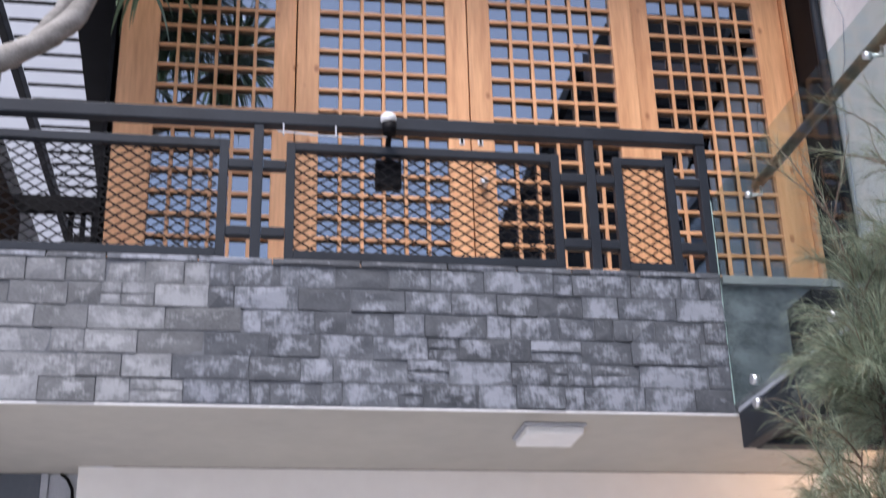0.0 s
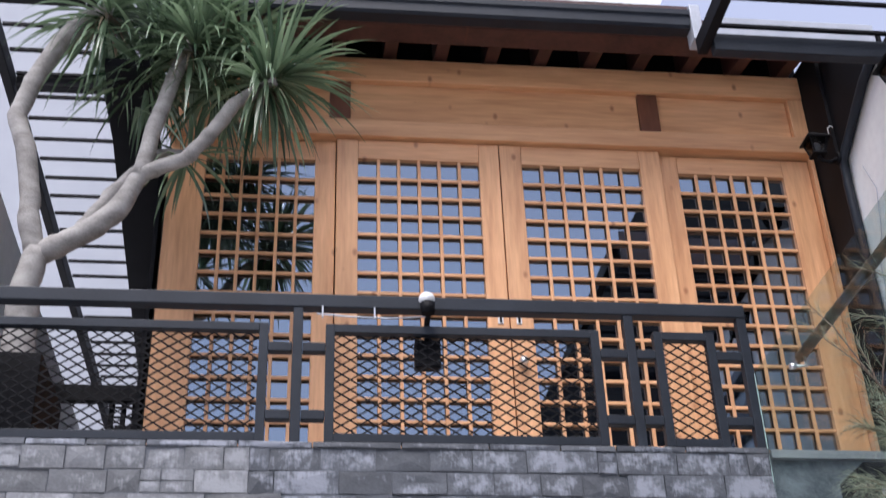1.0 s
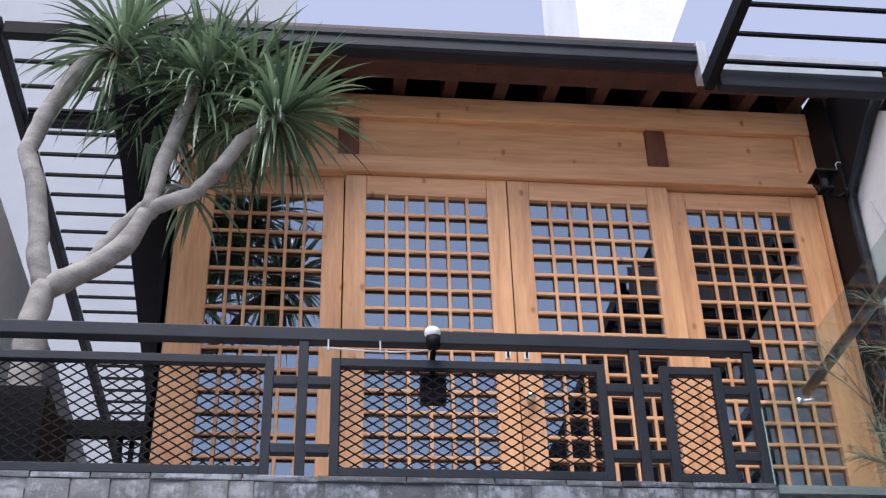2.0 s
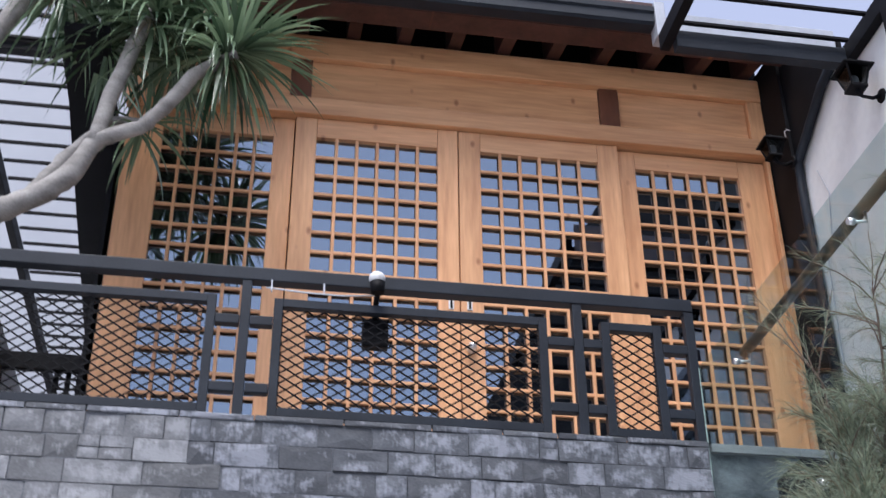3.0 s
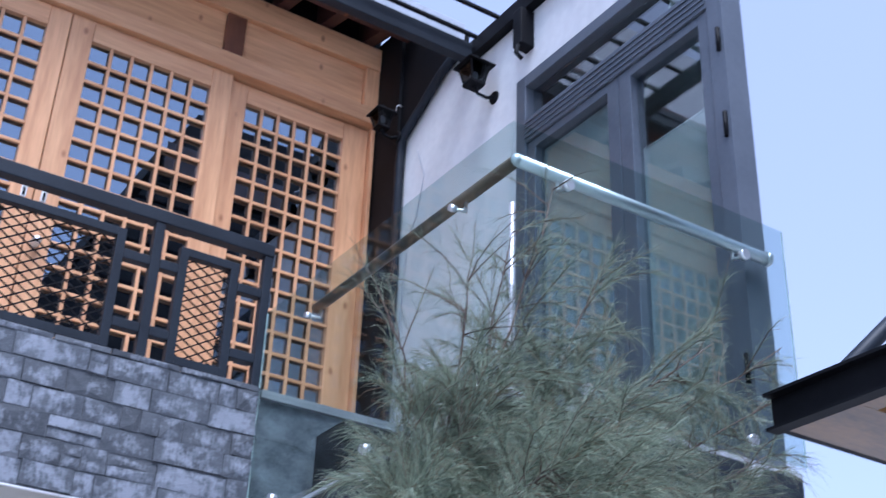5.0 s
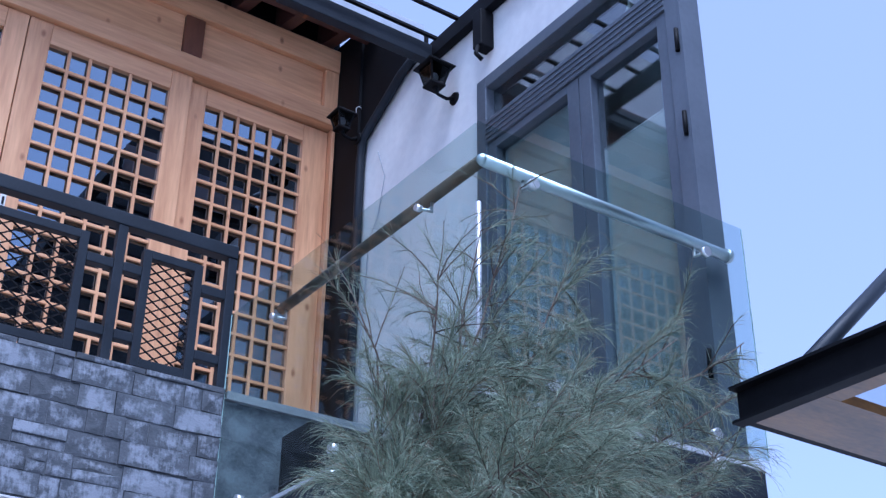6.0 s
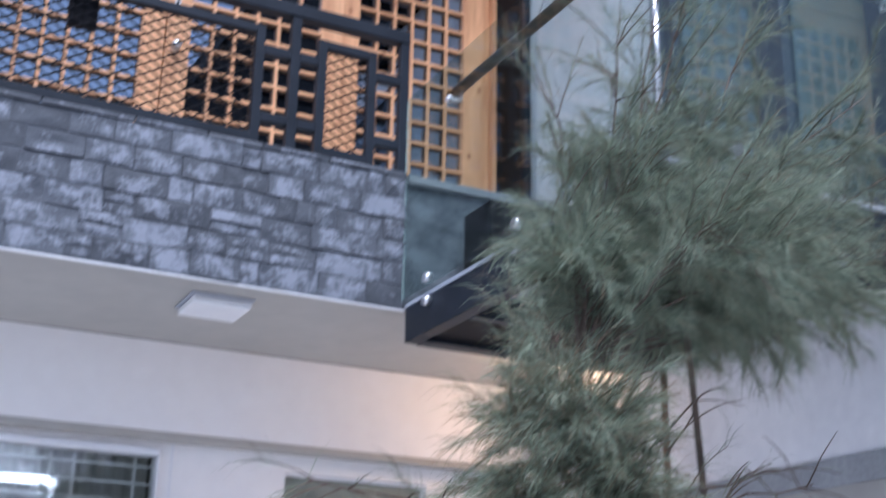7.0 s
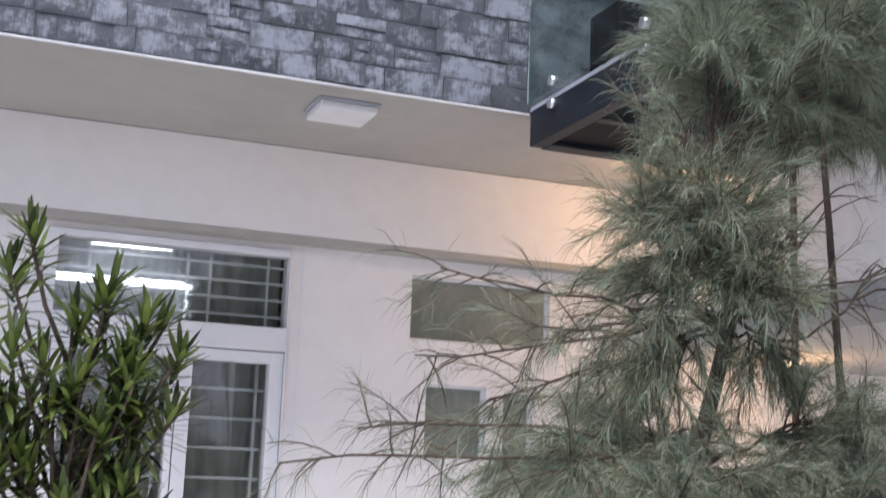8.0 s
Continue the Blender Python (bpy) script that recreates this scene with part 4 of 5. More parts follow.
tagged(part("roof_flashing", slab(2.045, X_WING - 0.075, 4.562, 4.572, 5.72, 5.955, 0.002), ZINC), "bright galvanised flashing above the balcony pergola", "flashing")

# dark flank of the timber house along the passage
# Black stands in for shade; the eave's slant fits the camera's view.
structure("wall_flank", slab(-0.745, -0.723, Y_DOOR + 0.03, 8.7, Z_FLOOR, 5.70), STEEL_DARK, "flank wall of the timber house, its shade put in as black", "wall")
structure("trim_flank_eave", prism([(-0.75, 4.86), (-0.75, 9.2), (-1.17, 9.2), (-0.965, 4.86)], 5.705, 5.75), STEEL_DARK, "side eave above the passage, its shade put in as black", "eave")
structure("wall_neighbour", slab(-2.2, -1.46, 4.75, 9.5, Z_FLOOR, 5.2), RENDER, "pale grey rendered wall beside the passage", "wall")


def passage_gate():
    g = thing("passage_gate", (-1.15, 7.0, Z_FLOOR), "black steel gate frame across the passage", "gate")
    part("sill_rail", slab(-1.455, -0.76, 7.0, 7.05, 4.88, 4.99, 0.004), STEEL_DARK, g)
    for x in (-1.44, -1.10, -1.03, -0.965):
        part("upright", slab(x, x + 0.03, 7.051, 7.08, Z_FLOOR, 4.93, 0.003), STEEL_DARK, g)


passage_gate()
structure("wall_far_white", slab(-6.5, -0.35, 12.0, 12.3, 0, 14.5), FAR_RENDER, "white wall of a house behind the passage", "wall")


# Outline flares upward to fit the pale wedge above the gutter from the camera.
tower = bmesh.new()
outline = [(3.39, 0), (3.6, 0), (3.6, 10.5), (7.0, 19.0), (3.39, 19.0)]
front, rear = [tower.verts.new((x, 12.0, z)) for x, z in outline], [tower.verts.new((x, 14.0, z)) for x, z in outline]
tower.faces.new(front)
tower.faces.new(rear[::-1])
for i in range(5):
    tower.faces.new((front[i], rear[i], rear[(i + 1) % 5], front[(i + 1) % 5]))
tagged(part("white_wedge", tower, RENDER), "white flaring slab shaped to fit a pale wedge in the camera's view", "tower")


# ---- canopy near the viewer ----
def canopy():
    g = thing("canopy", (2.9, 2.2, 2.75), "black steel channel canopy with amber timber underside", "canopy")
    x0, y1, z0, z1 = 2.143, 2.0, 2.695, 2.79
    ch = bmesh.new()
    box(ch, x0 + 0.012, x0 + 0.022, 0.4, y1, z0 + 0.008, z1 - 0.008)
    box(ch, x0 - 0.016, x0 + 0.022, 0.4, y1, z1 - 0.008, z1)
    box(ch, x0 - 0.016, x0 + 0.022, 0.4, y1, z0, z0 + 0.008)
    part("edge_channel", ch, STEEL_DARK, g)
    bk = bmesh.new()
    box(bk, x0 + 0.023, 4.2, y1 - 0.03, y1, z0 + 0.01, z1 - 0.004)
    part("back_channel", bk, STEEL_DARK, g)
    for a, b in ((1.76, 1.969), (0.95, 1.10), (0.4, 0.55)):
        part("soffit_board", slab(x0 + 0.023, 4.2, a, b, z0 + 0.004, z0 + 0.03), AMBER, g, "glossy amber timber soffit board")
    part("soffit_edge", slab(x0 + 0.023, x0 + 0.085, 0.551, 0.949, z0 + 0.004, z0 + 0.03), AMBER, g, "amber timber edge board")
    part("soffit_edge", slab(x0 + 0.023, x0 + 0.085, 1.101, 1.759, z0 + 0.004, z0 + 0.03), AMBER, g, "amber timber edge board")
    part("roof_sheet", slab(x0 + 0.023, 4.2, 0.4, y1 - 0.031, z1 - 0.02, z1 - 0.008), POLY, g, "milky polycarbonate roof sheet")
    for y in (0.45, 1.90):
        part("post", slab(4.10, 4.17, y, y + 0.06, 0.0, z0 + 0.004, 0.003), STEEL_DARK, g)
    part("tie_rod", tube(bmesh.new(), [(x0 + 0.10, 1.97, z1 - 0.02), (x0 + 0.85, 1.97, z1 + 0.66)], 0.022, 12), STEEL, g)


canopy()


# ---- plants ----
def strap(bm, root, way, length, width, droop, seg=5, blunt=False):
    """A strap leaf: a folded ribbon that bends down along its length."""
    d = Vector(way).normalized()
    p = Vector(root)
    side = d.cross(Vector((0, 0, 1)))
    side = side.normalized() if side.length > 0.05 else Vector((1, 0, 0))
    prev = None
    for i in range(seg + 1):
        s = i / seg
        w = width * (0.55 + 0.9 * s if s < 0.4 else 0.91 * (1 - s) / 0.6 + 0.02)
        if blunt:
            w = width * max(0.12, math.sin(math.pi * (0.12 + 0.86 * s)) ** 0.6)
        mid = p + Vector((0, 0, -0.18 * w))
        row = (bm.verts.new(p - side * w), bm.verts.new(mid), bm.verts.new(p + side * w))
        if prev:
            bm.faces.new((prev[0], prev[1], row[1], row[0]))
            bm.faces.new((prev[1], prev[2], row[2], row[1]))
        prev = row
        d = (d + Vector((0, 0, -droop * (0.3 + s)))).normalized()
        p = p + d * (length / seg)


def dracaena():
    rng = random.Random(7)
    g = thing("dracaena_tree", (-1.2, 4.85, 3.96), "dracaena with pale bare stems and spiky green leaf heads", "dracaena")
    Y = 4.88
    stems = [
        ([(-1.15, Y, 3.94), (-1.165, Y, 4.28), (-1.175, Y, 4.45), (-1.145, Y, 4.63)], [0.085, 0.072, 0.062, 0.058]),
        ([(-1.15, Y, 4.60), (-1.20, Y - 0.02, 4.78), (-1.21, Y - 0.02, 4.90), (-1.27, Y - 0.02, 5.19), (-1.335, Y - 0.02, 5.37), (-1.29, Y - 0.02, 5.58), (-1.18, Y - 0.02, 5.86), (-1.11, Y - 0.02, 5.98), (-0.98, Y - 0.02, 6.07)], [0.05, 0.048, 0.046, 0.046, 0.045, 0.044, 0.044, 0.042, 0.036]),
        ([(-1.15, Y, 4.61), (-1.04, Y, 4.68), (-0.93, Y, 4.755), (-0.825, Y, 4.86), (-0.745, Y, 5.04), (-0.725, Y, 5.09)], [0.056, 0.054, 0.052, 0.050, 0.044, 0.040]),
        ([(-1.03, Y + 0.04, 4.70), (-0.95, Y + 0.06, 4.85), (-0.87, Y + 0.06, 4.985), (-0.775, Y + 0.03, 5.085), (-0.735, Y, 5.10)], [0.038, 0.036, 0.036, 0.036, 0.032]),
        ([(-0.735, Y, 5.06), (-0.705, Y, 5.29), (-0.66, Y, 5.50), (-0.632, Y, 5.645), (-0.59, Y, 5.80), (-0.545, Y, 5.91)], [0.042, 0.039, 0.039, 0.038, 0.036, 0.03]),
        ([(-0.735, Y, 5.07), (-0.65, Y - 0.02, 5.10), (-0.535, Y - 0.03, 5.145), (-0.44, Y - 0.04, 5.265), (-0.38, Y - 0.05, 5.355), (-0.32, Y - 0.06, 5.46), (-0.215, Y - 0.06, 5.55), (-0.13, Y - 0.06, 5.62)], [0.038, 0.037, 0.036, 0.036, 0.035, 0.034, 0.034, 0.028]),
        ([(-0.70, Y + 0.03, 5.20), (-0.65, Y + 0.10, 5.26), (-0.56, Y + 0.16, 5.31)], [0.034, 0.032, 0.026]),
    ]
    for pts, rad in stems:
        bm = bmesh.new()
        pp, rr = [], []
        for i in range(len(pts) - 1):
            a, b = Vector(pts[i]), Vector(pts[i + 1])
            for k in range(4):
                s = k / 4
                pp.append(a.lerp(b, s) + Vector((rng.uniform(-1, 1), rng.uniform(-1, 1), 0)) * 0.003)
                rr.append((rad[i] * (1 - s) + rad[i + 1] * s) * rng.uniform(0.93, 1.07))
        pp.append(Vector(pts[-1]))
        rr.append(rad[-1])
        tube(bm, pp, rr, 14)
        part("stem", bm, BARK, g)
    heads = [((-0.95, Y - 0.02, 6.11), 0.48, 170, (0.35, -0.2, 1)), ((-0.52, Y, 5.95), 0.46, 150, (0.25, -0.1, 1)), ((-0.09, Y - 0.05, 5.66), 0.44, 170, (0.95, 0.15, 0.55)),
             ((-0.52, Y + 0.18, 5.36), 0.32, 26, (0.4, 0.2, 0.9)), ((-0.30, Y + 0.12, 6.06), 0.44, 120, (0.3, 0.1, 1)), ((-0.74, Y + 0.10, 6.05), 0.46, 95, (-0.1, 0.1, 1)),
             ((-0.76, Y + 0.16, 5.86), 0.44, 75, (0.1, 0.2, 1)), ((-0.42, Y + 0.16, 5.80), 0.42, 75, (0.3, 0.2, 0.9))]
    for c, ln, n, axis in heads:
        bm = bmesh.new()
        ax = Vector(axis).normalized()
        a = ax.orthogonal().normalized()
        b = ax.cross(a)
        for i in range(n):
            s = (i + 0.5) / n
            tilt = radians(8 + 122 * s ** 0.8) + rng.uniform(-0.3, 0.3)
            phi = i * 2.39996 + rng.uniform(-0.7, 0.7)
            d = math.cos(tilt) * ax + math.sin(tilt) * (math.cos(phi) * a + math.sin(phi) * b)
            root = Vector(c) - ax * 0.13 * s + d * 0.015
            strap(bm, root, d, ln * rng.uniform(0.75, 1.25) * (0.85 if s < 0.1 else 1), 0.0135 * rng.uniform(0.75, 1.2), 0.04 + 0.22 * s + rng.uniform(0, 0.2), 7)
        part("leaf_head", bm, LEAF_DRAC, g, "rosette of narrow drooping leaves")
    dry = bmesh.new()
    for c in ((-1.0, Y - 0.02, 6.04), (-0.56, Y, 5.84), (-0.17, Y - 0.06, 5.57), (-0.30, Y + 0.12, 6.05)):
        for i in range(26):
            phi = rng.uniform(0, 6.28)
            strap(dry, c, (math.cos(phi), math.sin(phi), -1.0 + rng.uniform(-0.4, 0.6)), rng.uniform(0.16, 0.34), 0.007, 0.28, 5)
    part("dry_leaves", dry, LEAF_DRY, g, "withered hanging straw-coloured leaves")


dracaena()


def she_oak():
    """Feathery she-oak: thin limbs, drooping branchlets and masses of needles."""
    rng = random.Random(11)
    g = thing("she_oak_tree", (1.42, 2.30, 0.0), "feathery grey-green she-oak with thin brown limbs", "tree")
    trunk = [(1.36, 2.30, 0.0), (1.35, 2.30, 0.6), (1.32, 2.28, 1.2), (1.30, 2.26, 1.6), (1.37, 2.25, 1.87), (1.33, 2.26, 2.05), (1.33, 2.27, 2.22)]
    part("trunk", tube(bmesh.new(), trunk, [0.03, 0.026, 0.022, 0.018, 0.014, 0.009, 0.007], 12), BARK_DARK, g)
    part("trunk", tube(bmesh.new(), [(1.72, 2.32, 0.0), (1.71, 2.32, 1.0), (1.69, 2.31, 1.75), (1.66, 2.30, 2.1), (1.64, 2.30, 2.35), (1.66, 2.32, 2.6)], [0.012, 0.011, 0.009, 0.008, 0.007, 0.004], 10), BARK_DARK, g, "slender reddish second stem")
    low, mid_way, top = (1.30, 2.26, 1.55), (1.37, 2.25, 1.87), (1.33, 2.27, 2.20)
    limbs = [  # root, bend, end, density of needles, length of branchlets
        (top, (1.50, 2.36, 2.60), (1.70, 2.40, 2.98), 0.6, 0.26), (top, (1.66, 2.40, 2.50), (2.08, 2.42, 2.88), 1.0, 0.28), (top, (1.46, 2.30, 2.45), (1.48, 2.32, 2.74), 0.6, 0.22), (top, (1.5, 2.45, 2.4), (1.62, 2.62, 2.62), 0.9, 0.22), (top, (1.45, 2.2, 2.35), (1.5, 2.0, 2.48), 0.8, 0.22), (top, (1.6, 2.2, 2.4), (1.75, 2.05, 2.52), 0.8, 0.22),
        (top, (1.40, 2.28, 2.35), (1.30, 2.25, 2.42), 0.7, 0.18), (top, (1.66, 2.42, 2.42), (1.96, 2.50, 2.58), 1.0, 0.26), (top, (1.46, 2.30, 2.42), (1.42, 2.35, 2.62), 0.8, 0.22),
        (top, (1.60, 2.40, 2.36), (2.30, 2.42, 2.66), 1.0, 0.26), (top, (1.52, 2.36, 2.40), (1.68, 2.45, 2.46), 1.0, 0.24), (top, (1.70, 2.40, 2.62), (1.86, 2.40, 2.80), 1.0, 0.26),
        (mid_way, (1.28, 2.22, 2.02), (1.22, 2.20, 2.24), 0.7, 0.18), (mid_way, (1.22, 2.20, 1.98), (1.14, 2.20, 2.02), 0.6, 0.15), (mid_way, (1.30, 2.25, 2.0), (1.22, 2.24, 2.12), 0.9, 0.2),
        (mid_way, (1.12, 2.18, 1.82), (0.86, 2.15, 1.80), 0.3, 0.14), (mid_way, (1.10, 2.18, 1.74), (0.78, 2.15, 1.66), 0.15, 0.13), (mid_way, (1.5, 2.22, 1.92), (1.82, 2.2, 2.02), 0.12, 0.13),
        (mid_way, (1.4, 2.22, 1.98), (1.62, 2.2, 2.16), 0.15, 0.13), (mid_way, (1.24, 2.2, 1.80), (1.12, 2.16, 1.74), 0.8, 0.18), (mid_way, (1.36, 2.2, 1.80), (1.44, 2.16, 1.78), 0.7, 0.16),
        (mid_way, (1.52, 2.2, 1.72), (1.70, 2.2, 2.02), 0.06, 0.16), (mid_way, (1.46, 2.2, 1.95), (1.58, 2.2, 2.12), 0.03, 0.14), (mid_way, (1.50, 2.2, 1.90), (1.90, 2.2, 1.98), 0.05, 0.16), (mid_way, (1.42, 2.3, 2.0), (1.50, 2.3, 2.2), 0.03, 0.14),
        (mid_way, (1.32, 2.25, 1.95), (1.40, 2.22, 2.06), 0.9, 0.17), (mid_way, (1.22, 2.22, 1.9), (1.16, 2.18, 1.90), 0.9, 0.17), (mid_way, (1.30, 2.15, 1.9), (1.34, 2.1, 1.92), 0.9, 0.16), (mid_way, (1.26, 2.15, 2.0), (1.25, 2.12, 2.08), 0.9, 0.17),
        (mid_way, (1.0, 2.15, 1.86), (0.66, 2.12, 1.88), 0.04, 0.11), (low, (0.95, 2.1, 1.66), (0.52, 2.1, 1.60), 0.05, 0.13), (low, (0.9, 2.1, 1.58), (0.40, 2.1, 1.54), 0.04, 0.12), (mid_way, (1.0, 2.16, 1.80), (0.64, 2.13, 1.72), 0.04, 0.12),
        (low, (1.12, 2.12, 1.62), (0.92, 2.08, 1.54), 0.7, 0.17), (low, (1.14, 2.0, 1.5), (0.98, 1.9, 1.46), 1.0, 0.18), (low, (1.22, 2.5, 1.5), (1.12, 2.7, 1.56), 1.0, 0.2), (low, (1.4, 2.5, 1.55), (1.5, 2.75, 1.6), 1.0, 0.2), (low, (1.3, 2.4, 1.6), (1.26, 2.62, 1.72), 0.9, 0.2), (low, (1.20, 2.12, 1.55), (1.04, 2.05, 1.42), 1.0, 0.2), (low, (1.32, 2.12, 1.60), (1.24, 2.05, 1.44), 1.0, 0.2),
        (low, (1.45, 2.16, 1.68), (1.62, 2.12, 1.66), 1.0, 0.2), (low, (1.46, 2.16, 1.60), (1.70, 2.12, 1.52), 1.0, 0.22), (low, (1.40, 2.10, 1.52), (1.48, 2.0, 1.44), 1.0, 0.2),
        (low, (1.60, 2.18, 1.60), (1.86, 2.14, 1.46), 0.9, 0.20), (low, (1.5, 2.3, 1.5), (1.75, 2.35, 1.4), 1.0, 0.22), (low, (1.3, 2.0, 1.45), (1.3, 1.95, 1.38), 1.0, 0.2),
        (top, (1.56, 2.38, 2.72), (1.68, 2.40, 3.26), 0.2, 0.2), (top, (1.76, 2.40, 2.7), (1.98, 2.42, 3.22), 0.35, 0.2), (top, (1.40, 2.36, 2.6), (1.30, 2.34, 2.86), 0.1, 0.2), (top, (1.9, 2.42, 2.6), (2.36, 2.42, 2.98), 0.35, 0.2), (top, (1.95, 2.42, 2.45), (2.52, 2.42, 2.74), 0.4, 0.24), (top, (2.0, 2.42, 2.5), (2.62, 2.42, 2.86), 0.12, 0.22), (top, (1.8, 2.42, 2.38), (2.34, 2.42, 2.54), 0.6, 0.24),
        (top, (2.0, 2.42, 2.62), (2.80, 2.42, 3.12), 0.10, 0.24), (top, (1.9, 2.42, 2.7), (2.70, 2.42, 3.22), 0.10, 0.22), (top, (1.8, 2.40, 2.7), (2.40, 2.42, 3.14), 0.35, 0.26), (top, (1.5, 2.36, 2.7), (1.52, 2.36, 3.08), 0.08, 0.22), (top, (1.6, 2.38, 2.8), (1.82, 2.40, 3.45), 0.06, 0.2),
    ]
    needles, dry, twigs = [], [], bmesh.new()

    def needle(bucket, p, d, ln):
        d = d.normalized()
        e = d.cross(Vector((rng.uniform(-1, 1), rng.uniform(-1, 1), rng.uniform(-1, 1))))
        e = e.normalized() * 0.00052 if e.length > 1e-3 else Vector((0.00055, 0, 0))
        m = p + d * ln * 0.55
        q = p + (d + Vector((0, 0, -0.28))).normalized() * ln
        bucket.append((p - e, p + e, m + e, q, m - e))

    for root_at, mid, end, dense, bl in limbs:
        node, mid, end = Vector(root_at), Vector(mid), Vector(end)
        pts = []
        for k in range(9):
            s = k / 8
            p = node * (1 - s) ** 2 + mid * 2 * s * (1 - s) + end * s * s
            pts.append(p + Vector((rng.uniform(-1, 1), rng.uniform(-1, 1), rng.uniform(-1, 1))) * 0.012)
        part("limb", tube(bmesh.new(), pts, [0.005 * (1 - 0.08 * k) for k in range(9)], 7), BARK_DARK, g)
        way = (end - node).normalized()
        thin_out = 1.0 if root_at is top else 0.5 if root_at is mid_way else 0.7
        for i in range(int((20 + 26 * dense) * (0.6 + 0.4 * thin_out))):
            gap = rng.random()
            s = rng.uniform(0.25, 1.0) ** 0.8
            k = min(int(s * 8), 7)
            root = pts[k].lerp(pts[k + 1], s * 8 - k)
            d = (way * 0.7 + Vector((rng.gauss(0, 0.65), rng.gauss(0, 0.65), rng.gauss(0.15, 0.5)))).normalized()
            ln = bl * rng.uniform(0.5, 1.25)
            tw = [root]
            for j in range(4):
                d = (d + Vector((rng.uniform(-0.15, 0.15), rng.uniform(-0.15, 0.15), -0.16))).normalized()
                tw.append(tw[-1] + d * ln / 4)
            bare = any(v.x > 1.46 and 1.76 < v.z < 2.27 for v in (tw[0], tw[2], tw[4]))
            if bare and gap > 0.55:
                continue
            many = (16 + 215 * dense) * thin_out * (0.14 if bare and gap > 0.08 else 1.0)
            tube(twigs, tw, [0.0022, 0.0019, 0.0015, 0.0012, 0.0008], 3, False)
            for j in range(int(many)):
                u = rng.uniform(0.12, 1.0)
                kk = min(int(u * 4), 3)
                p = tw[kk].lerp(tw[kk + 1], u * 4 - kk)
                dd = (tw[kk + 1] - tw[kk]).normalized() * 1.2 + Vector((rng.gauss(0, 0.5), rng.gauss(0, 0.5), rng.gauss(0.0, 0.5)))
                needle(dry if rng.random() < (0.12 if root_at is top else 0.24) else needles, p, dd, rng.uniform(0.035, 0.095))
    part("twig_mass", twigs, BARK_DARK, g, "fine brown twigs")["kind"] = "stuff"
    for name, bucket, mat, lab in (("crown", needles, LEAF_NEEDLE, "feathery grey-green needles"), ("dry_needles", dry, LEAF_DRY, "straw-brown dry needles")):
        me = bpy.data.meshes.new(name)
        verts = [tuple(v) for q in bucket for v in q]
        me.from_pydata(verts, [], [f for i in range(0, 5 * len(bucket), 5) for f in ((i, i + 1, i + 2, i + 4), (i + 4, i + 2, i + 3))])
        ob = place(name, me, mat, (0, 0, 0), g, lab)
        ob["kind"] = "stuff"


she_oak()


def podocarp():
    rng = random.Random(5)
    g = thing("podocarp_shrub", (0.03, 1.62, 0.0), "glossy yellow-green podocarp shrub with narrow leaves", "shrub")
    part("trunk", tube(bmesh.new(), [(0.02, 1.64, 0), (0.03, 1.63, 0.8), (0.02, 1.62, 1.45)], [0.022, 0.018, 0.012], 10), BARK_DARK, g)
    shoots = [(-0.045, 1.60, 1.785), (0.05, 1.60, 1.715), (0.10, 1.60, 1.70), (0.145, 1.60, 1.655), (0.03, 1.59, 1.625), (0.085, 1.60, 1.50), (0.145, 1.60, 1.585), (-0.05, 1.60, 1.66), (0.09, 1.58, 1.62),
              (0.0, 1.61, 1.58), (0.05, 1.58, 1.56), (-0.08, 1.6, 1.60), (0.12, 1.61, 1.46), (0.02, 1.6, 1.47), (-0.06, 1.6, 1.52), (-0.11, 1.6, 1.55)]
    shoots += [(0.06, 1.62, 1.735), (0.015, 1.62, 1.69), (0.125, 1.62, 1.69), (0.085, 1.60, 1.66), (-0.065, 1.62, 1.745), (-0.02, 1.60, 1.64)]
    shoots += [(rng.uniform(-0.13, 0.11), rng.uniform(1.60, 1.70), rng.uniform(1.36, 1.65)) for _ in range(44)]
    shoots = [c for c in shoots if not (c[0] < 0.02 and c[2] < 1.50)]
    for c in shoots:
        c = Vector(c)
        base = Vector((0.02, 1.63, c.z - 0.16))
        part("branch", tube(bmesh.new(), [base, base.lerp(c, 0.6) + Vector((0, 0, -0.02)), c], [0.0035, 0.0028, 0.002], 6), BARK_DARK, g)
        bm = bmesh.new()
        ax = (c - base + Vector((rng.uniform(-0.1, 0.1), rng.uniform(-0.14, 0.02), 0.04))).normalized()
        a = ax.orthogonal().normalized()
        b = ax.cross(a)
        n = rng.randint(40, 52)
        for i in range(n):
            s = i / n
            tilt = radians(18 + 92 * s) + rng.uniform(-0.2, 0.2)
            phi = i * 2.39996
            d = math.cos(tilt) * ax + math.sin(tilt) * (math.cos(phi) * a + math.sin(phi) * b)
            strap(bm, c - ax * 0.075 * s, d, rng.uniform(0.030, 0.056), 0.0038 * rng.uniform(0.8, 1.2), 0.03 + 0.09 * s, 5, True)
        part("leaf_shoot", bm, LEAF_BUSH, g)


podocarp()

# ---- lamps that glow at dusk level under the wing ----
BULB = glow("warm_lamp_glass", (1.0, 0.66, 0.36), 2.0)


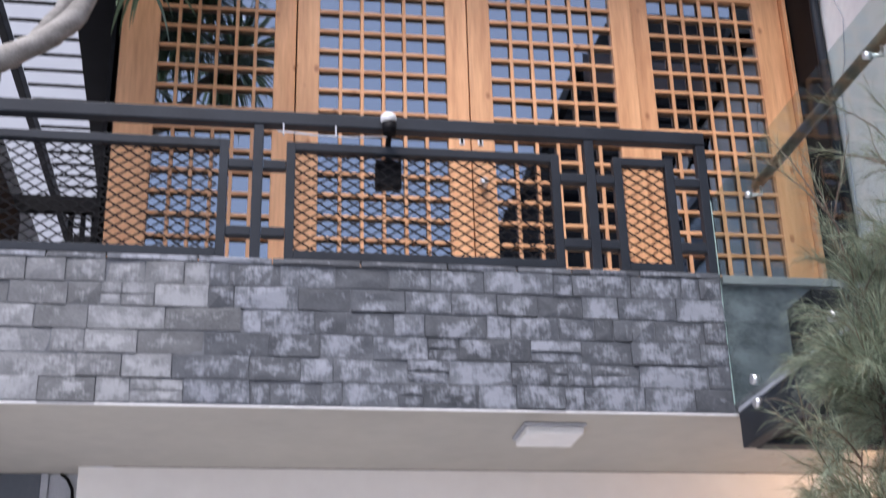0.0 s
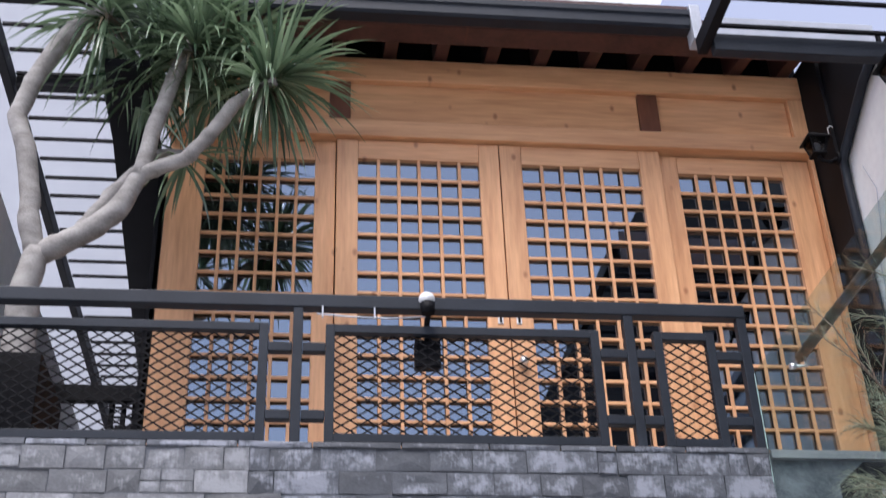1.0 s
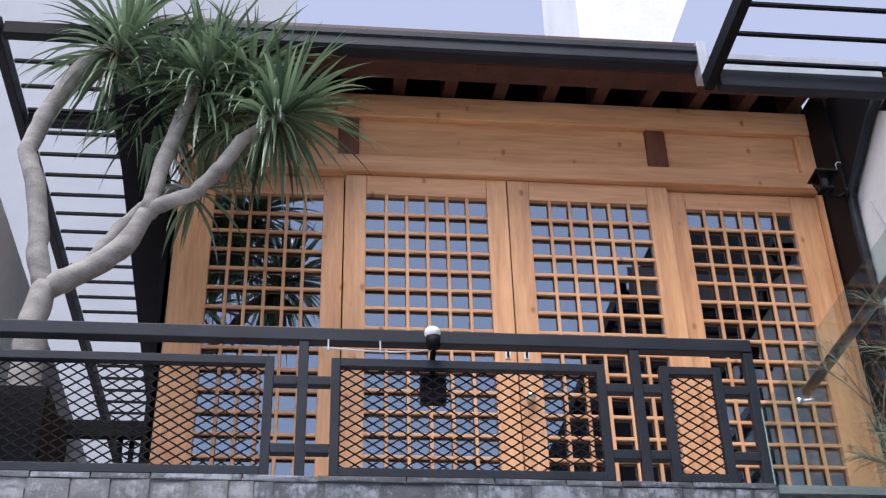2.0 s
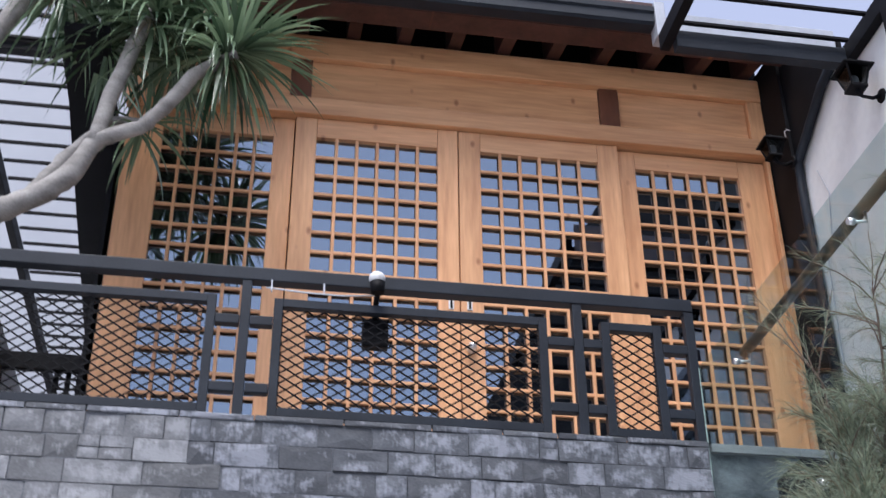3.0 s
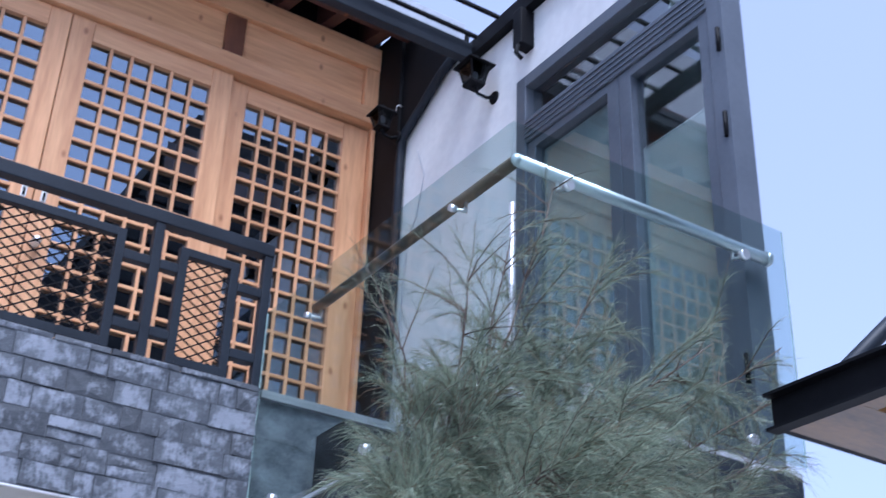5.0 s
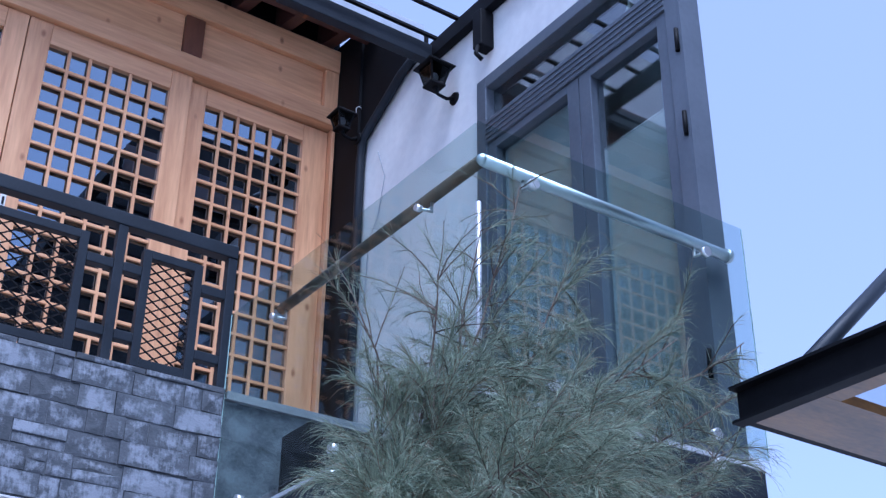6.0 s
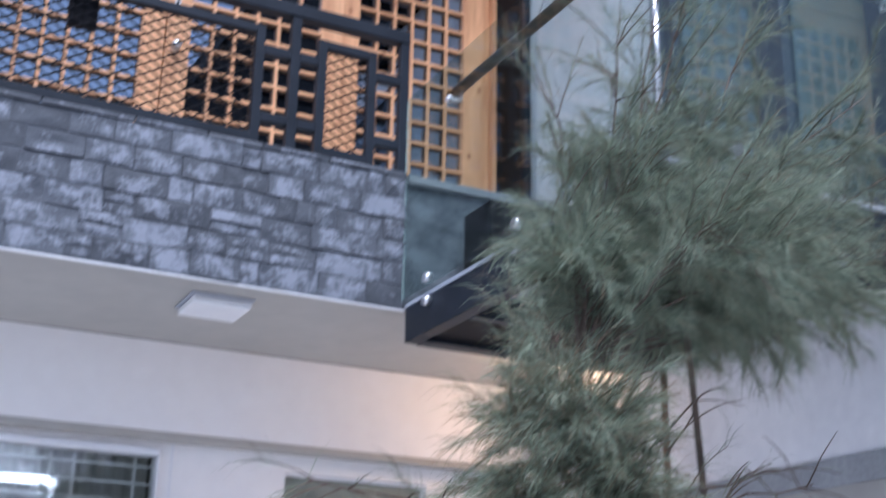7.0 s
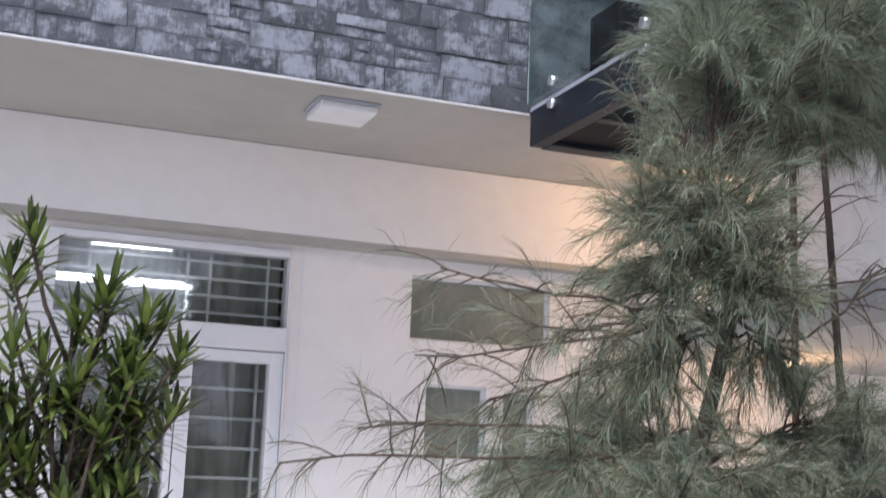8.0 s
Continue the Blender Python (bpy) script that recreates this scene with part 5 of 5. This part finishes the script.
def bulkhead(at, label, watts):
    g = thing("bulkhead_lamp", at, label, "lamp", "bulkhead lamps")
    a = Vector(at)
    part("base", tube(bmesh.new(), [a, a + Vector((0, 0, -0.012))], 0.06, 16), WHITE, g)
    b = bmesh.new()
    ball(b, a + Vector((0, 0, -0.02)), 0.05, 0.6)
    part("globe", b, BULB, g, "glowing warm globe")
    li = bpy.data.lights.new("bulb_light", "POINT")
    li.energy, li.color, li.shadow_soft_size = watts, (1.0, 0.58, 0.28), 0.12
    lo = new("bulb_light", li)
    lo.location = a + Vector((0, 0, -0.09))


bulkhead((2.80, 4.74, Z_SOFFIT - 0.001), "round warm glowing lamp at the porch soffit beside the wing", 6.0)
bulkhead((3.50, 4.92, 2.139), "round warm glowing lamp under the wing soffit", 6)

# Unseen glowing bars, added to mirror as bright streaks in the transom pane.
TUBE_GLOW = glow("white_bar_glow", (0.92, 0.96, 1.0), 9.0)


def mirror_bar(a, b, label):
    g = thing("mirror_bar", a, label, "tube lamp", "tube lamps")
    a, b = Vector(a), Vector(b)
    part("batten", slab(min(a.x, b.x) - 0.05, max(a.x, b.x) + 0.05, a.y - 0.05, a.y - 0.022, min(a.z, b.z) - 0.05, max(a.z, b.z) + 0.05, 0.006), WHITE, g)
    part("tube", tube(bmesh.new(), [a, b], 0.045, 12), TUBE_GLOW, g, "lit white tube")


mirror_bar((0.35, -4.20, 3.70), (2.38, -4.20, 3.72), "glowing bar added across the yard to mirror in the transom")
mirror_bar((2.44, -4.20, 3.30), (2.44, -4.20, 3.72), "short upright glowing bar added to mirror in the transom")
mirror_bar((1.27, -4.20, 4.16), (2.2, -4.20, 4.17), "high glowing bar added across the yard to mirror in the transom")

# ---- stone courses of the fascia, one by one ----
rng = random.Random(3)
stone_meshes = {}


def stone_mesh(length, height, kind, mat=STONE):
    key = (round(length, 3), round(height, 3), kind, mat.name)
    if key not in stone_meshes:
        bm = bmesh.new()
        r = random.Random(int(length * 1000) * 7 + kind)
        h, l = height / 2, length / 2
        d0, d1 = 0.012, 0.003
        j = [r.uniform(-0.004, 0.004) for _ in range(8)]
        back_v = [bm.verts.new(p) for p in ((-l, d0, -h), (l, d0, -h), (l, d0, h), (-l, d0, h))]
        face = [bm.verts.new(p) for p in ((-l + 0.0015 + j[0] / 2, -d1 + j[1], -h + 0.0015 + j[2] / 2), (l - 0.0015 + j[3] / 2, -d1 + j[4], -h + 0.0015), (l - 0.0015, -d1 + j[5], h - 0.0015 + j[6] / 2), (-l + 0.0015, -d1 + j[7], h - 0.0015))]
        mid = bm.verts.new((r.uniform(-l / 2, l / 2), -d1 - r.uniform(0.001, 0.005), r.uniform(-h / 2, h / 2)))
        for i in range(4):
            bm.faces.new((back_v[i], back_v[(i + 1) % 4], face[(i + 1) % 4], face[i]))
            bm.faces.new((face[i], face[(i + 1) % 4], mid))
        bmesh.ops.recalc_face_normals(bm, faces=bm.faces)
        me = bpy.data.meshes.new("stone")
        bm.to_mesh(me)
        bm.free()
        me.materials.append(mat)
        stone_meshes[key] = me
    return stone_meshes[key]


course_h = (Z_FASCIA - 0.016 - Z_SOFFIT - 0.004) / 6
for row in range(6):
    x = X_END - 0.008
    z = Z_SOFFIT + 0.004 + course_h * (row + 0.5)
    while x > -2.6:
        ln = rng.choice((0.18, 0.20, 0.19, 0.16, 0.145, 0.095, 0.21, 0.24, 0.12, 0.28, 0.075))
        if x > X_END - 0.01 and row % 2:
            ln = 0.095
        kind_of = STONE_DUSTY if x - ln / 2 < -0.12 else STONE
        thin = rng.random() < 0.1
        for dz in ((-0.25, 0.25) if thin else (0,)):
            hh = course_h * (0.5 if thin else 1.0)
            ob = place("stone", stone_mesh(ln - 0.0012, hh - 0.0012, rng.randint(0, 6), kind_of), None, (x - ln / 2, Y_RAIL + rng.uniform(-0.005, 0.0025), z + dz * course_h + rng.uniform(-0.003, 0.003)), fascia)
            ob.rotation_euler.y = rng.uniform(-0.012, 0.012)
        x -= ln
x = X_END - 0.004
while x > -2.6:
    ln = rng.choice((0.28, 0.34, 0.22))
    place("coping_stone", stone_mesh(ln - 0.003, 0.026, 9), None, (x - ln / 2, Y_RAIL - 0.004, Z_FASCIA - 0.004), fascia)
    x -= ln
